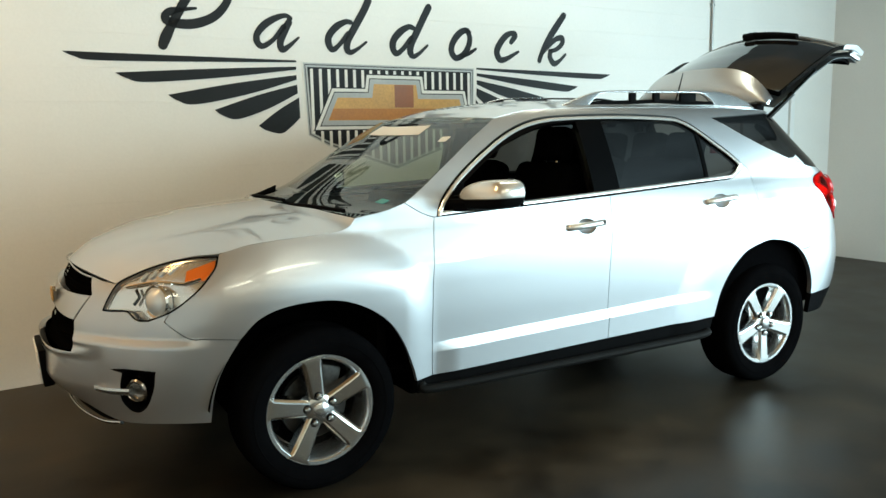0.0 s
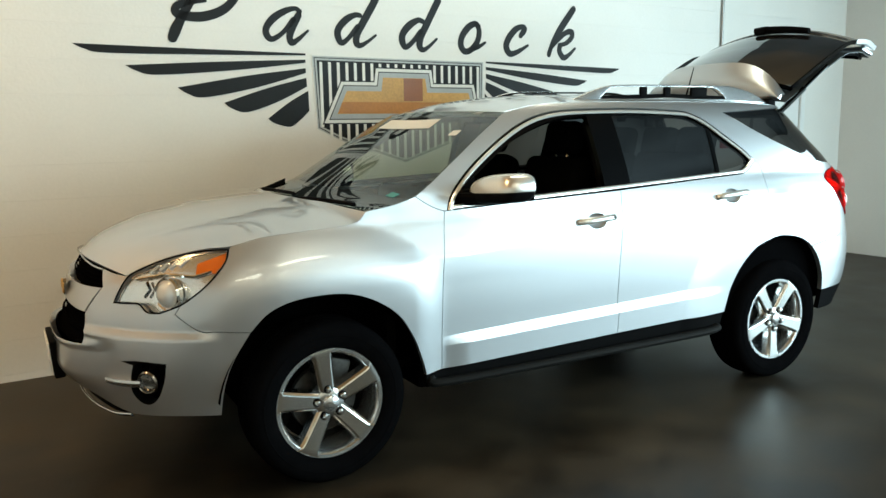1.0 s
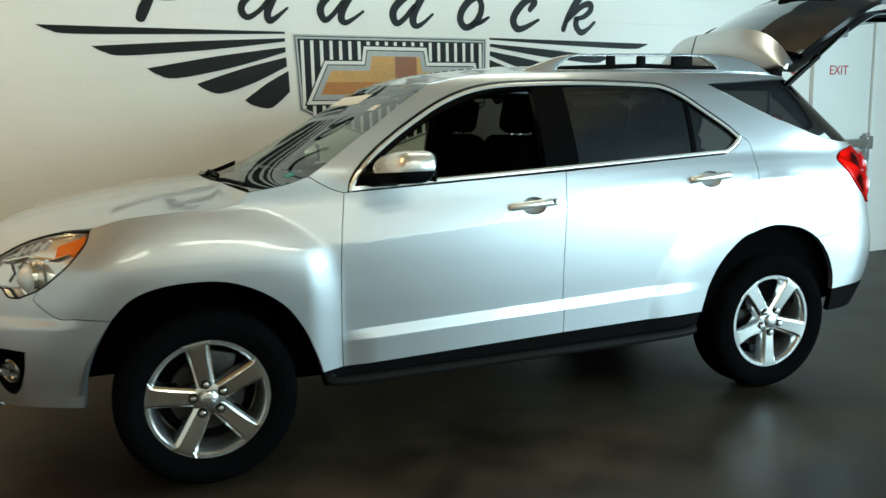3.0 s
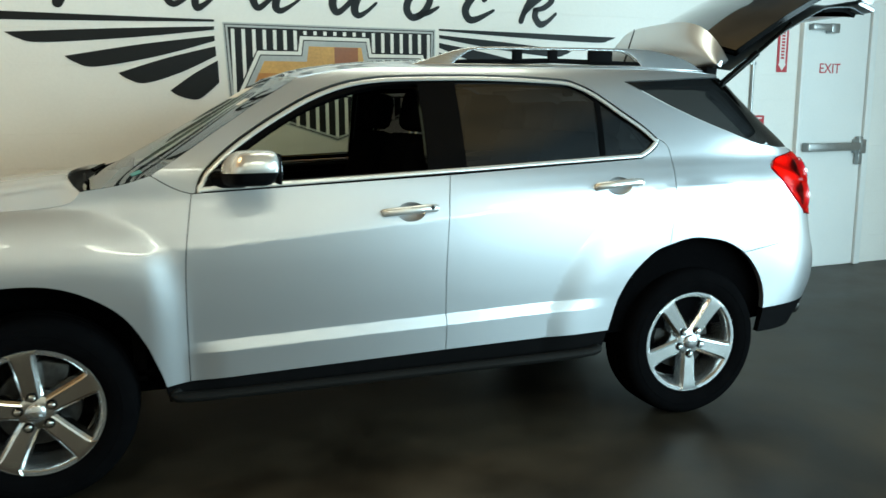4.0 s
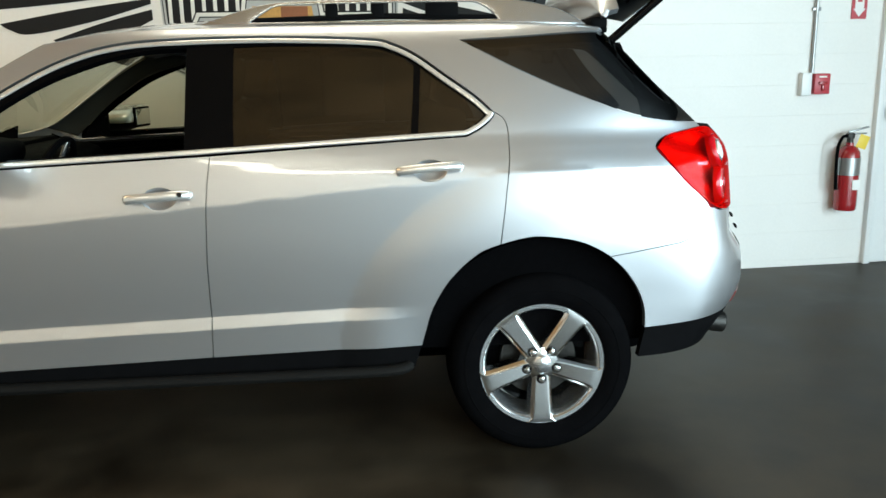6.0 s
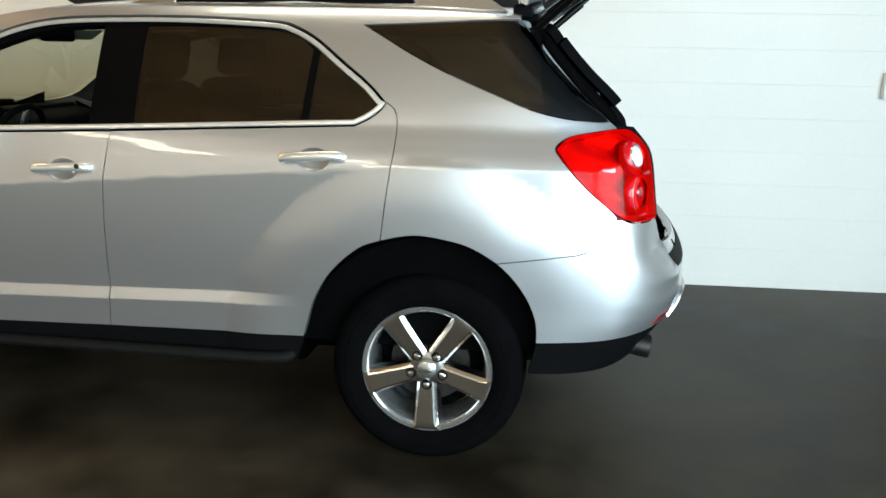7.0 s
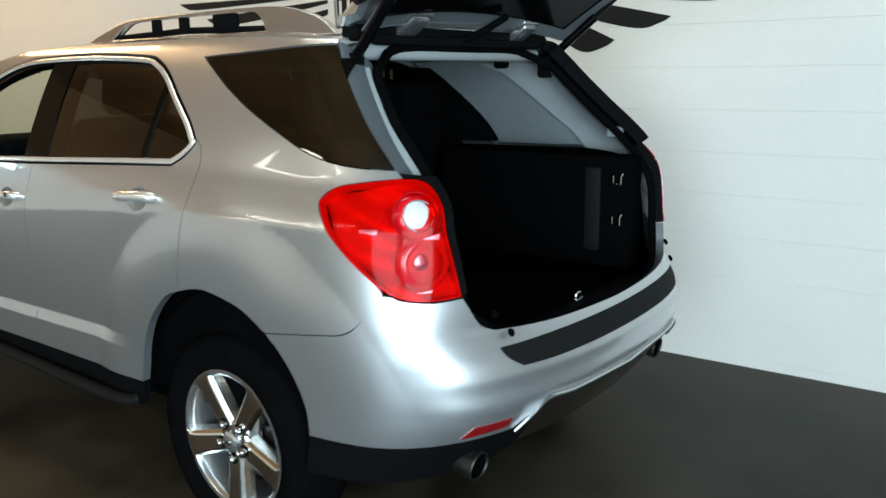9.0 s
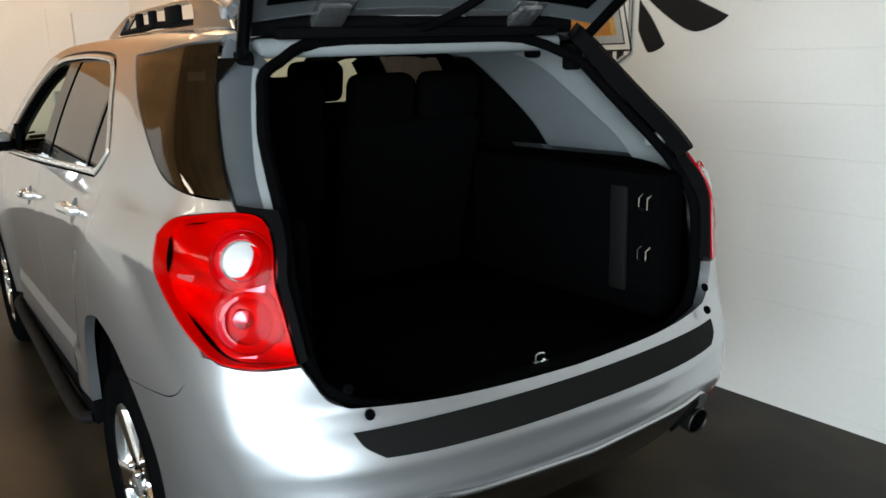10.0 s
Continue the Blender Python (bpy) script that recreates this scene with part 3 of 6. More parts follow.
# ---- fixtures on the mural wall ----
def exit_door():
    u0, u1, top = 4.50, 5.255, 2.36
    slab("door_1", u0, u1, -0.008, 0.018, GROUND + 0.012, top, M["door"], "white steel exit door with a push bar", bevel=0.003)
    door = bpy.data.objects["door_1"]
    frame_bm = join_bm(*[box_bm(b - a, 0.05, d - c, Matrix.Translation(((a + b) / 2, 0.02, (c + d) / 2)), 0.004) for a, b, c, d in
                         ((u0 - 0.055, u0 - 0.004, GROUND, top + 0.055), (u1 + 0.004, u1 + 0.075, GROUND, top + 0.055), (u0 - 0.004, u1 + 0.004, top + 0.004, top + 0.055))])
    bmesh.ops.transform(frame_bm, matrix=WALL, verts=frame_bm.verts)
    part("door_frame", frame_bm, M["door"], door)
    bar = box_bm(0.64, 0.045, 0.075, WALL @ Matrix.Translation((4.85, 0.085, 1.115)), 0.012)
    part("push_bar", bar, M["steel"], door, "grey steel push bar")
    for u, w in ((5.190, 0.09), (4.56, 0.045)):
        part("bar_bracket", box_bm(w, 0.09, 0.13 if w > 0.05 else 0.08, WALL @ Matrix.Translation((u, 0.06, 1.115)), 0.01), M["steel"], door)
    part("bolt_case", box_bm(0.05, 0.05, 0.26, WALL @ Matrix.Translation((5.200, 0.05, 1.075)), 0.008), M["steel"], door)
    closer = join_bm(box_bm(0.30, 0.06, 0.055, WALL @ Matrix.Translation((4.67, 0.055, 2.175)), 0.01), box_bm(0.10, 0.075, 0.085, WALL @ Matrix.Translation((4.77, 0.055, 2.165)), 0.012))
    part("door_closer", closer, M["steel"], door, "grey door closer")
    txt = bpy.data.curves.new("exit_lettering", "FONT")
    txt.body, txt.size, txt.extrude, txt.align_x, txt.align_y = "EXIT", 0.125, 0.001, "CENTER", "CENTER"
    tmp = bpy.data.objects.new("tmp", txt)
    me = bpy.data.meshes.new_from_object(tmp)
    me.transform(FACE @ Matrix.Translation((4.80, 1.815, 0.0205)))
    me.materials.clear()
    me.materials.append(M["sign_red"])
    lett = new("exit_lettering", me)
    lett.parent = door
    lett["label"] = "dark red capital letters"


exit_door()


def arrow_sign():
    m = FACE @ Matrix.Translation((4.255, 1.985, 0.001))
    s = part("arrow_sign", flat_bm([(-0.058, -0.205), (0.058, -0.205), (0.058, 0.23), (-0.058, 0.23)], 0.006, m), M["sign_red"], smooth=0)
    tagged(s, "tall narrow red sign with a white downward arrow", "sign")
    part("arrow", flat_bm([(0, -0.19), (0.046, -0.135), (0.034, -0.135), (0.034, 0.215), (-0.034, 0.215), (-0.034, -0.135), (-0.046, -0.135)], 0.007, m), M["sign_white"], s, "white downward arrow", smooth=0)
    for k in range(11):
        z = -0.09 + k * 0.027
        part("bar", flat_bm([(-0.018, z), (0.018, z), (0.018, z + 0.017), (-0.018, z + 0.017)], 0.008, m), M["sign_red"], s, smooth=0)


arrow_sign()


def alarm_pull():
    m = WALL @ Matrix.Translation((3.99, 0.0, 1.333))
    a = part("fire_alarm_pull", box_bm(0.120, 0.055, 0.145, m @ Matrix.Translation((0, 0.028, 0)), 0.008), M["sign_red"])
    tagged(a, "small red fire alarm pull station on the wall", "alarm")
    part("pull_handle", join_bm(box_bm(0.062, 0.018, 0.022, m @ Matrix.Translation((0, 0.062, 0.006)), 0.004), box_bm(0.018, 0.018, 0.045, m @ Matrix.Translation((0, 0.062, -0.026)), 0.004)), M["ext_red"], a, "dark red pull handle")
    part("bar", box_bm(0.060, 0.004, 0.012, m @ Matrix.Translation((0, 0.057, 0.050)), 0.001), M["sign_white"], a)
    # separate box standing in for the visible side of the alarm's back box
    b = part("alarm_back_box", box_bm(0.075, 0.05, 0.16, m @ Matrix.Translation((-0.115, 0.025, 0.0)), 0.006), M["door"])
    tagged(b, "white box standing in for the side of the alarm's back box", "box")
    pts = [room(3.925, 0.018, 1.41), room(3.925, 0.018, HIGH)]
    pipe = part("conduit_pipe", tube_bm(pts, 0.014, 12), M["steel"])
    tagged(pipe, "thin grey steel conduit running up the wall", "pipe")
    for z in (1.85, 2.75, 3.6):
        part("clip", box_bm(0.06, 0.012, 0.025, WALL @ Matrix.Translation((3.925, 0.018, z)), 0.003), M["steel"], pipe)


alarm_pull()


def extinguisher():
    m = WALL @ Matrix.Translation((4.215, 0.095, 0.422)) @ Matrix.Diagonal((1.06, 1.06, 0.965, 1))
    prof = [(0, 0), (0.066, 0), (0.074, 0.012), (0.075, 0.05), (0.075, 0.40), (0.070, 0.44), (0.050, 0.475), (0.026, 0.49), (0.026, 0.51), (0, 0.51)]
    e = part("fire_extinguisher", lathe_bm(prof, 28, m), M["ext_red"])
    tagged(e, "red fire extinguisher hanging on the white wall", "extinguisher")
    part("label_band", lathe_bm([(0.0762, 0.27), (0.0762, 0.40)], 28, m), M["steel"], e, "grey paper label band")
    part("tag", box_bm(0.055, 0.003, 0.075, m @ Matrix.Translation((0.02, 0.077, 0.20)), 0.001), M["paper"], e, "white inspection label")
    part("valve", join_bm(lathe_bm([(0.0, 0.5), (0.022, 0.5), (0.022, 0.56), (0, 0.56)], 16, m), box_bm(0.05, 0.035, 0.04, m @ Matrix.Translation((0, 0, 0.56)), 0.006)), M["iron"], e)
    part("lever", join_bm(box_bm(0.15, 0.022, 0.012, m @ Matrix.Translation((0.055, 0, 0.605)) @ Matrix.Rotation(radians(-14), 4, "Y"), 0.003),
                          box_bm(0.13, 0.022, 0.012, m @ Matrix.Translation((0.05, 0, 0.575)), 0.003)), M["steel"], e, "steel squeeze lever")
    part("inspection_tag", box_bm(0.075, 0.004, 0.10, m @ Matrix.Translation((0.075, 0.03, 0.515)) @ Matrix.Rotation(radians(20), 4, "Y"), 0.001), M["yellow"], e, "yellow inspection tag")
    hose = [(-0.02, 0.0, 0.56), (-0.07, 0.02, 0.55), (-0.098, 0.02, 0.47), (-0.098, 0.02, 0.30), (-0.09, 0.02, 0.16)]
    bm = tube_bm(curve(hose, 6), 0.011, 8)
    bmesh.ops.transform(bm, matrix=m, verts=bm.verts)
    part("hose", bm, M["rubber"], e, "black rubber hose")
    part("bracket", box_bm(0.06, 0.03, 0.30, m @ Matrix.Translation((0, -0.08, 0.28)), 0.004), M["steel"], e)


extinguisher()

slab("door_2", U0, U0 + 0.016, 0.04, 0.655, GROUND + 0.01, 2.145, M["door"], "plain white steel door in the end wall", bevel=0.003)
slab("trim_post", U0, U0 + 0.030, 0.672, 0.935, GROUND, 2.19, M["wall"], "white boxed post beside the end door", bevel=0.004)
socket = part("wall_box", box_bm(0.03, 0.13, 0.15, WALL @ Matrix.Translation((U0 + 0.045, 0.90, 1.205)), 0.006), M["steel"])
tagged(socket, "small grey metal box on the white wall", "box")

# ---- the car's surface ----
def cubic(t, v, q):
    """Monotone cubic (Fritsch-Carlson) interpolation of v over t at q."""
    t, v, q = np.asarray(t, float), np.asarray(v, float), np.asarray(q, float)
    h = np.diff(t); m = np.diff(v) / h
    d = np.zeros_like(v)
    for i in range(1, len(v) - 1):
        if m[i - 1] * m[i] > 0:
            w1, w2 = 2 * h[i] + h[i - 1], h[i] + 2 * h[i - 1]
            d[i] = (w1 + w2) / (w1 / m[i - 1] + w2 / m[i])
    d[0], d[-1] = m[0], m[-1]
    q = np.clip(q, t[0], t[-1]); i = np.clip(np.searchsorted(t, q, "right") - 1, 0, len(t) - 2)
    u = (q - t[i]) / h[i]
    return v[i] * (1 + 2 * u) * (1 - u) ** 2 + d[i] * h[i] * u * (1 - u) ** 2 + v[i + 1] * u * u * (3 - 2 * u) + d[i + 1] * h[i] * u * u * (u - 1)
PLAN_X = [-2.36, -2.34, -2.28, -2.18, -2.0, -1.8, -1.43, -.87, .19, 1.0, 1.43, 1.8, 2.06, 2.205, 2.310, 2.379, 2.41]
PLAN_Y = [0, -.29, -.49, -.65, -.797, -.867, -.890, -.888, -.890, -.894, -.902, -.900, -.879, -.805, -.660, -.42, 0]
def arc_plan():
    t = np.concatenate([[0], np.cumsum(np.hypot(np.diff(PLAN_X), np.diff(PLAN_Y)))])
    # natural cubic spline on chord length, solved once
    def nat(v, zero_end):
        n = len(t); h = np.diff(t); A = np.zeros((n, n)); b = np.zeros(n)
        for i in range(1, n - 1):
            A[i, i - 1], A[i, i], A[i, i + 1] = h[i - 1], 2 * (h[i - 1] + h[i]), h[i]
            b[i] = 6 * ((v[i + 1] - v[i]) / h[i] - (v[i] - v[i - 1]) / h[i - 1])
        if zero_end:   # clamped slope 0 (x at centre line)
            A[0, 0], A[0, 1], b[0] = 2 * h[0], h[0], 6 * ((v[1] - v[0]) / h[0])
            A[-1, -1], A[-1, -2], b[-1] = 2 * h[-1], h[-1], -6 * ((v[-1] - v[-2]) / h[-1])
        else:
            A[0, 0] = A[-1, -1] = 1
        M = np.linalg.solve(A, b)
        q = np.linspace(0, t[-1], 1200); i = np.clip(np.searchsorted(t, q, "right") - 1, 0, n - 2)
        a, c = t[i + 1] - q, q - t[i]
        return M[i] * a ** 3 / (6 * h[i]) + M[i + 1] * c ** 3 / (6 * h[i]) + (v[i] / h[i] - M[i] * h[i] / 6) * a + (v[i + 1] / h[i] - M[i + 1] * h[i] / 6) * c
    x, y = nat(np.array(PLAN_X), True), nat(np.array(PLAN_Y), False)
    s = np.concatenate([[0], np.cumsum(np.hypot(np.diff(x), np.diff(y)))])
    return s - np.interp(0, x, s), x, y
S_, QX, QY = arc_plan()
SIDE = ([.15, .25, .36, .45, .60, .70, .80, .88, .95, 1.00, 1.018, 1.06, 1.12, 1.17, 1.25, 1.40, 1.50, 1.58, 1.63, 1.68],
        [.07, .04, .024, .022, .016, .010, .005, .002, .0006, .0, .0035, .0135, .029, .042, .068, .130, .178, .222, .262, .33])
WING = ([.15, .25, .36, .45, .60, .70, .80, .88, .95, 1.00, 1.06, 1.12, 1.17, 1.25, 1.40, 1.50, 1.58, 1.63, 1.68],
        [.07, .04, .024, .020, .013, .008, .004, .003, .0045, .0085, .018, .033, .046, .070, .130, .178, .222, .262, .33])
FRONT = ([.15, .25, .35, .50, .62, .75, .85, .95, 1.02, 1.10, 1.7], [.16, .08, .02, .0, .004, .02, .05, .10, .16, .26, .9])
CORNER = ([.15, .30, .42, .50, .58, .66, .74, .82, .90, 1.05, 1.16, 1.25, 1.40, 1.50, 1.60, 1.70], [.36, .20, .11, .05, .016, .004, .010, .030, .052, .078, .09, .15, .31, .41, .50, .60])
REAR = ([.15, .30, .42, .50, .57, .62, .69, .73, .79, .83, .90, 1.05, 1.16, 1.25, 1.40, 1.50, 1.60, 1.70], [.36, .20, .11, .05, .012, .0, .0, .010, .045, .066, .070, .08, .09, .15, .31, .41, .50, .60])
def smooth(a, b, v):
    u = np.clip((v - a) / (b - a), 0, 1)
    return u * u * (3 - 2 * u)
def body(s, z):
    """Left body surface: s runs round the plan from the nose to the tail, z is height."""
    s, z = np.asarray(s, float), np.asarray(z, float)
    past = np.where((s < S_[0]) | (s > S_[-1]), -1.0, 1.0)     # beyond the centre line the plan is mirrored
    s = np.where(s < S_[0], 2 * S_[0] - s, np.where(s > S_[-1], 2 * S_[-1] - s, s))
    s = s + .0235 * smooth(1.95, 2.32, s) * smooth(3.07, 2.85, s)                              # the full rear corner takes up arc length
    x, y = np.interp(s, S_, QX), np.interp(s, S_, QY)
    rise = .08 * (np.clip(x, -1.1, 1.4) - .06) * smooth(.80, .98, z) * smooth(1.25, 1.10, z)      # the shoulder crease climbs to the tail
    soft = smooth(-.70, -1.15, x)                                                              # the crease dies out on the front fender
    d = cubic(*SIDE, z - rise) * (1 - soft) + cubic(*WING, z - rise) * soft
    d = d + .016 * smooth(1.45, 1.88, x) * smooth(.84, 1.18, z) * smooth(1.36, 1.20, z)
    ledge = .556 + .028 * (x + .78)                                                            # raised sill moulding on the doors
    d = d - .017 * np.clip((ledge + .012 - z) / .044, 0, 1) * smooth(-.90, -.72, x) * smooth(.98, .66, x)
    d = d - .015 * smooth(.735, .690, z) * smooth(.40, .62, z) * smooth(-1.85, -2.0, x)
    d = d - .004 * smooth(.67, .615, z) * smooth(.40, .60, z) * smooth(2.20, 2.38, x)
    Y = y * (1 - d / .89)
    deck = smooth(2.16, 2.33, x)                                                              # the shelf over the bumper fades at its corners
    X = x - (cubic(*REAR, z) * deck + cubic(*CORNER, z) * (1 - deck)) * smooth(1.1, 2.5, x) / smooth(1.1, 2.5, 2.41) + cubic(*FRONT, z) * smooth(-1.3, -2.5, x) / smooth(-1.3, -2.5, -2.36)
    X = X - (.012 * smooth(-1.9, -2.3, x) * smooth(.735, .690, z) + .075 * smooth(-2.25, -2.355, x) * smooth(.685, .640, z)) * smooth(.36, .52, z) - .048 * smooth(-2.22, -2.34, x) * smooth(.62, .70, z) * smooth(1.04, .97, z) + .004 * smooth(.67, .615, z) * smooth(.40, .60, z) * smooth(1.95, 2.35, x)
    for hx in (-1.4285, 1.4285):
        r = np.hypot(X - hx, z - .352)
        u = np.clip((.785 - r) / .27, 0, 1)                                                    # wheel flares: a soft crease, then a long swell to the arch
        fade = smooth(-.84, -1.02, X) if hx < 0 else 1.0                                       # the front flare ends at the door
        swell = fade * .026 * (1 - .62 * (1 - u) ** 4 * (1 + 4 * u) - .38 * (1 - u) ** 3) * (1 - .6 * smooth(1.62, 2.0, np.abs(X)))
        Y = Y - swell * smooth(.2, .4, z) * smooth(.3, .7, -Y)
    return np.stack([X, Y * past, z + 0 * X], -1)


def normal(s, z):
    e = 2e-3
    n = np.cross(body(s + e, z) - body(s - e, z), body(s, z + e) - body(s, z - e))
    return n / np.linalg.norm(n, axis=-1, keepdims=True)


def skin(s, z, out=0.0):
    """A point of the car's left skin, moved out along its normal."""
    return Vector(body(s, z) + normal(s, z) * out)


def panel(name, poly, mat, parent, label="", inset=0.0, depth=0.014, gap=0.0, holes=(), step=0.025, sides=(1, -1), cuts=()):
    """A skin panel from an outline in (s, z), on the left and mirrored on the right."""
    p = shrink(poly, gap) if gap else poly
    p = [(next((e for e in (S_[0], S_[-1]) if abs(s - e) < 0.006), s), z) for s, z in p]      # halves meet on the centre line
    co, faces, rim = fill_2d(p, holes, step, cuts)
    s, z = co[:, 0], co[:, 1]
    ins = inset(s, z) if callable(inset) else inset
    N = normal(s, z)
    P = body(s, z) - N * (np.broadcast_to(ins, s.shape)[:, None])
    if callable(inset):
        def q(a, b):
            return body(a, b) - normal(a, b) * np.broadcast_to(inset(a, b), a.shape)[:, None]
        e = 3e-3
        N = np.cross(q(s + e, z) - q(s - e, z), q(s, z + e) - q(s, z - e))
        N /= np.linalg.norm(N, axis=-1, keepdims=True)
    verts, nor, fs = list(P), list(N), [tuple(f) for f in faces]
    for a, b in rim:
        if depth and not (abs(P[a][1]) < 2e-3 and abs(P[b][1]) < 2e-3):
            t = P[b] - P[a]
            side = np.cross(t, N[a])
            side /= max(1e-9, np.linalg.norm(side))
            k = len(verts)
            verts += [P[a], P[b], P[b] - N[b] * depth, P[a] - N[a] * depth]
            nor += [side] * 4
            fs.append((k, k + 3, k + 2, k + 1))
    made = []
    for side in sides:
        if side == 1:
            made.append(mesh_object(name, verts, fs, mat, parent[0] if isinstance(parent, tuple) else parent, label, nor))
        else:
            made.append(mesh_object(name, [(v[0], -v[1], v[2]) for v in verts], [f[::-1] for f in fs], mat, parent[1] if isinstance(parent, tuple) else parent, label, [(n[0], -n[1], n[2]) for n in nor]))
    return made


def both(name, fn, mat, parent, label=""):
    """A part built by fn() on the left and mirrored on the right."""
    out = [part(name, fn(), mat, parent, label)]
    bm = fn()
    bmesh.ops.transform(bm, matrix=Matrix.Diagonal((1, -1, 1, 1)), verts=bm.verts)
    bmesh.ops.reverse_faces(bm, faces=bm.faces)
    out.append(part(name, bm, mat, parent, label))
    return out


car = new("car")
car.location = (0, 0.022, 0)
tagged(car, "silver compact sport utility car parked with its tailgate open", "car")

# ---- lines of the side view: (s, z) ----
BELT = [(-0.815, 1.148), (0.22, 1.193), (1.15, 1.236)]
TIP = [(1.15, 1.236), (1.205, 1.262), (1.25, 1.295), (1.266, 1.318)]
DLO_TOP = [(1.266, 1.318), (1.20, 1.378), (1.09, 1.456), (0.98, 1.536), (0.89, 1.580), (0.80, 1.599), (0.5, 1.612), (0.27, 1.613), (0.05, 1.608),
           (-0.08, 1.599), (-0.19, 1.580), (-0.29, 1.549), (-0.39, 1.505), (-0.50, 1.444), (-0.60, 1.382), (-0.69, 1.318), (-0.770, 1.246), (-0.803, 1.195), (-0.815, 1.148)]
SEAM_A = [(-0.83, 1.147), (-0.845, 1.05), (-0.859, 0.95), (-0.867, 0.85), (-0.871, 0.70), (-0.873, 0.55), (-0.873, 0.412)]
SEAM_B = [(0.218, 1.190), (0.205, 1.08), (0.195, 0.95), (0.187, 0.80), (0.185, 0.65), (0.185, 0.55), (0.18, 0.440)]
SEAM_C = [(1.268, 1.320), (1.300, 1.298), (1.313, 1.255), (1.306, 1.15), (1.288, 1.02), (1.264, 0.843)]
ARCH_R1 = [(1.264, 0.843), (1.180, 0.810), (1.077, 0.716), (1.010, 0.606), (0.979, 0.509), (0.964, 0.456)]
ARCH_R2 = [(1.264, 0.843), (1.345, 0.863), (1.425, 0.868), (1.552, 0.848), (1.625, 0.820), (1.685, 0.782)]
ARCH_F1 = [(-1.77, 0.715), (-1.692, 0.793), (-1.57, 0.832), (-1.385, 0.836), (-1.245, 0.798), (-1.117, 0.715), (-1.038, 0.605), (-0.984, 0.475), (-0.962, 0.402)]
ARCH_F2 = [(-1.90, 0.372), (-1.867, 0.518), (-1.83, 0.612), (-1.77, 0.715)]
PILLAR = [(-1.205, 1.172), (-1.08, 1.190), (-0.975, 1.221), (-0.87, 1.287), (-0.76, 1.361), (-0.655, 1.430), (-0.55, 1.499), (-0.42, 1.576), (-0.38, 1.597)]
JOINT = [(-0.83, 1.147), (-0.87, 1.160), (-0.915, 1.182), (-0.975, 1.221)]
EAVES = [(-0.38, 1.597), (-0.2, 1.630), (0.0, 1.645), (0.5, 1.652), (1.2, 1.650), (1.8, 1.638), (2.16, 1.628)]
HOOD_EDGE = [(-2.375, 0.938), (-2.323, 0.973), (-2.209, 1.020), (-2.061, 1.052), (-1.925, 1.062), (-1.79, 1.090), (-1.60, 1.103), (-1.41, 1.110), (-1.30, 1.118), (-1.248, 1.134), (-1.222, 1.168)]
LAMP_F = [[(-2.392, 0.828), (-2.384, 0.880), (-2.368, 0.936), (-2.323, 0.968), (-2.209, 1.016), (-2.061, 1.047), (-1.925, 1.052)],
          [(-1.925, 1.052), (-1.912, 1.005), (-1.945, 0.940), (-2.002, 0.880), (-2.065, 0.833), (-2.150, 0.800)],
          [(-2.150, 0.800), (-2.210, 0.802), (-2.262, 0.831), (-2.330, 0.829), (-2.392, 0.828)]]
LAMP_R = [[(1.922, 1.180), (1.99, 1.219), (2.10, 1.237), (2.205, 1.246), (2.266, 1.232), (2.295, 1.172), (2.318, 1.08), (2.338, 0.985), (2.348, 0.929)],
          [(2.348, 0.929), (2.262, 0.925), (2.180, 0.934), (2.118, 0.968), (2.035, 1.045), (1.960, 1.125), (1.922, 1.180)]]
GLASS_Q = [[(1.145, 1.588), (1.34, 1.500), (1.525, 1.432), (1.754, 1.357), (1.888, 1.308), (2.0, 1.283), (2.10, 1.272), (2.195, 1.268)],
           [(2.195, 1.268), (2.172, 1.45), (2.15, 1.615)], [(2.15, 1.615), (1.7, 1.605), (1.145, 1.588)]]

# ---- body side and pillars ----
side_outline = outline(PILLAR[2:], EAVES, [EAVES[-1], GLASS_Q[2][0]], GLASS_Q[2], GLASS_Q[0], [GLASS_Q[0][-1], (2.205, 1.246)],
                       [(2.205, 1.246), (2.10, 1.237), (1.99, 1.219), (1.922, 1.180), (1.960, 1.125), (2.035, 1.045), (2.118, 0.968), (2.130, 0.935)],
                       [(2.130, 0.935), (2.045, 0.856), (1.99, 0.826), (1.90, 0.812), (1.685, 0.782)], ARCH_R2[::-1], SEAM_C[::-1], DLO_TOP, [DLO_TOP[-1], (-0.83, 1.147)], JOINT)
panel("body_side", side_outline, M["paint"], car, gap=0.0018, depth=0.02, step=0.018)
panel("front_fender", outline(JOINT, PILLAR[2::-1], [PILLAR[0], HOOD_EDGE[-1]], HOOD_EDGE[4:][::-1], [HOOD_EDGE[4], LAMP_F[1][0]], LAMP_F[1][:5], [LAMP_F[1][4], (-2.080, 0.800)],
                              [(-2.080, 0.800), (-1.975, 0.733), (-1.90, 0.727), (-1.77, 0.715)], ARCH_F1, [ARCH_F1[-1], SEAM_A[-1]], SEAM_A[::-1]), M["paint"], car, gap=0.0018, depth=0.02, step=0.018)


# ---- doors ----
def ellipse(s, z, a, b, n=20):
    return [(s + a * math.cos(2 * math.pi * k / n), z + b * math.sin(2 * math.pi * k / n)) for k in range(n)]


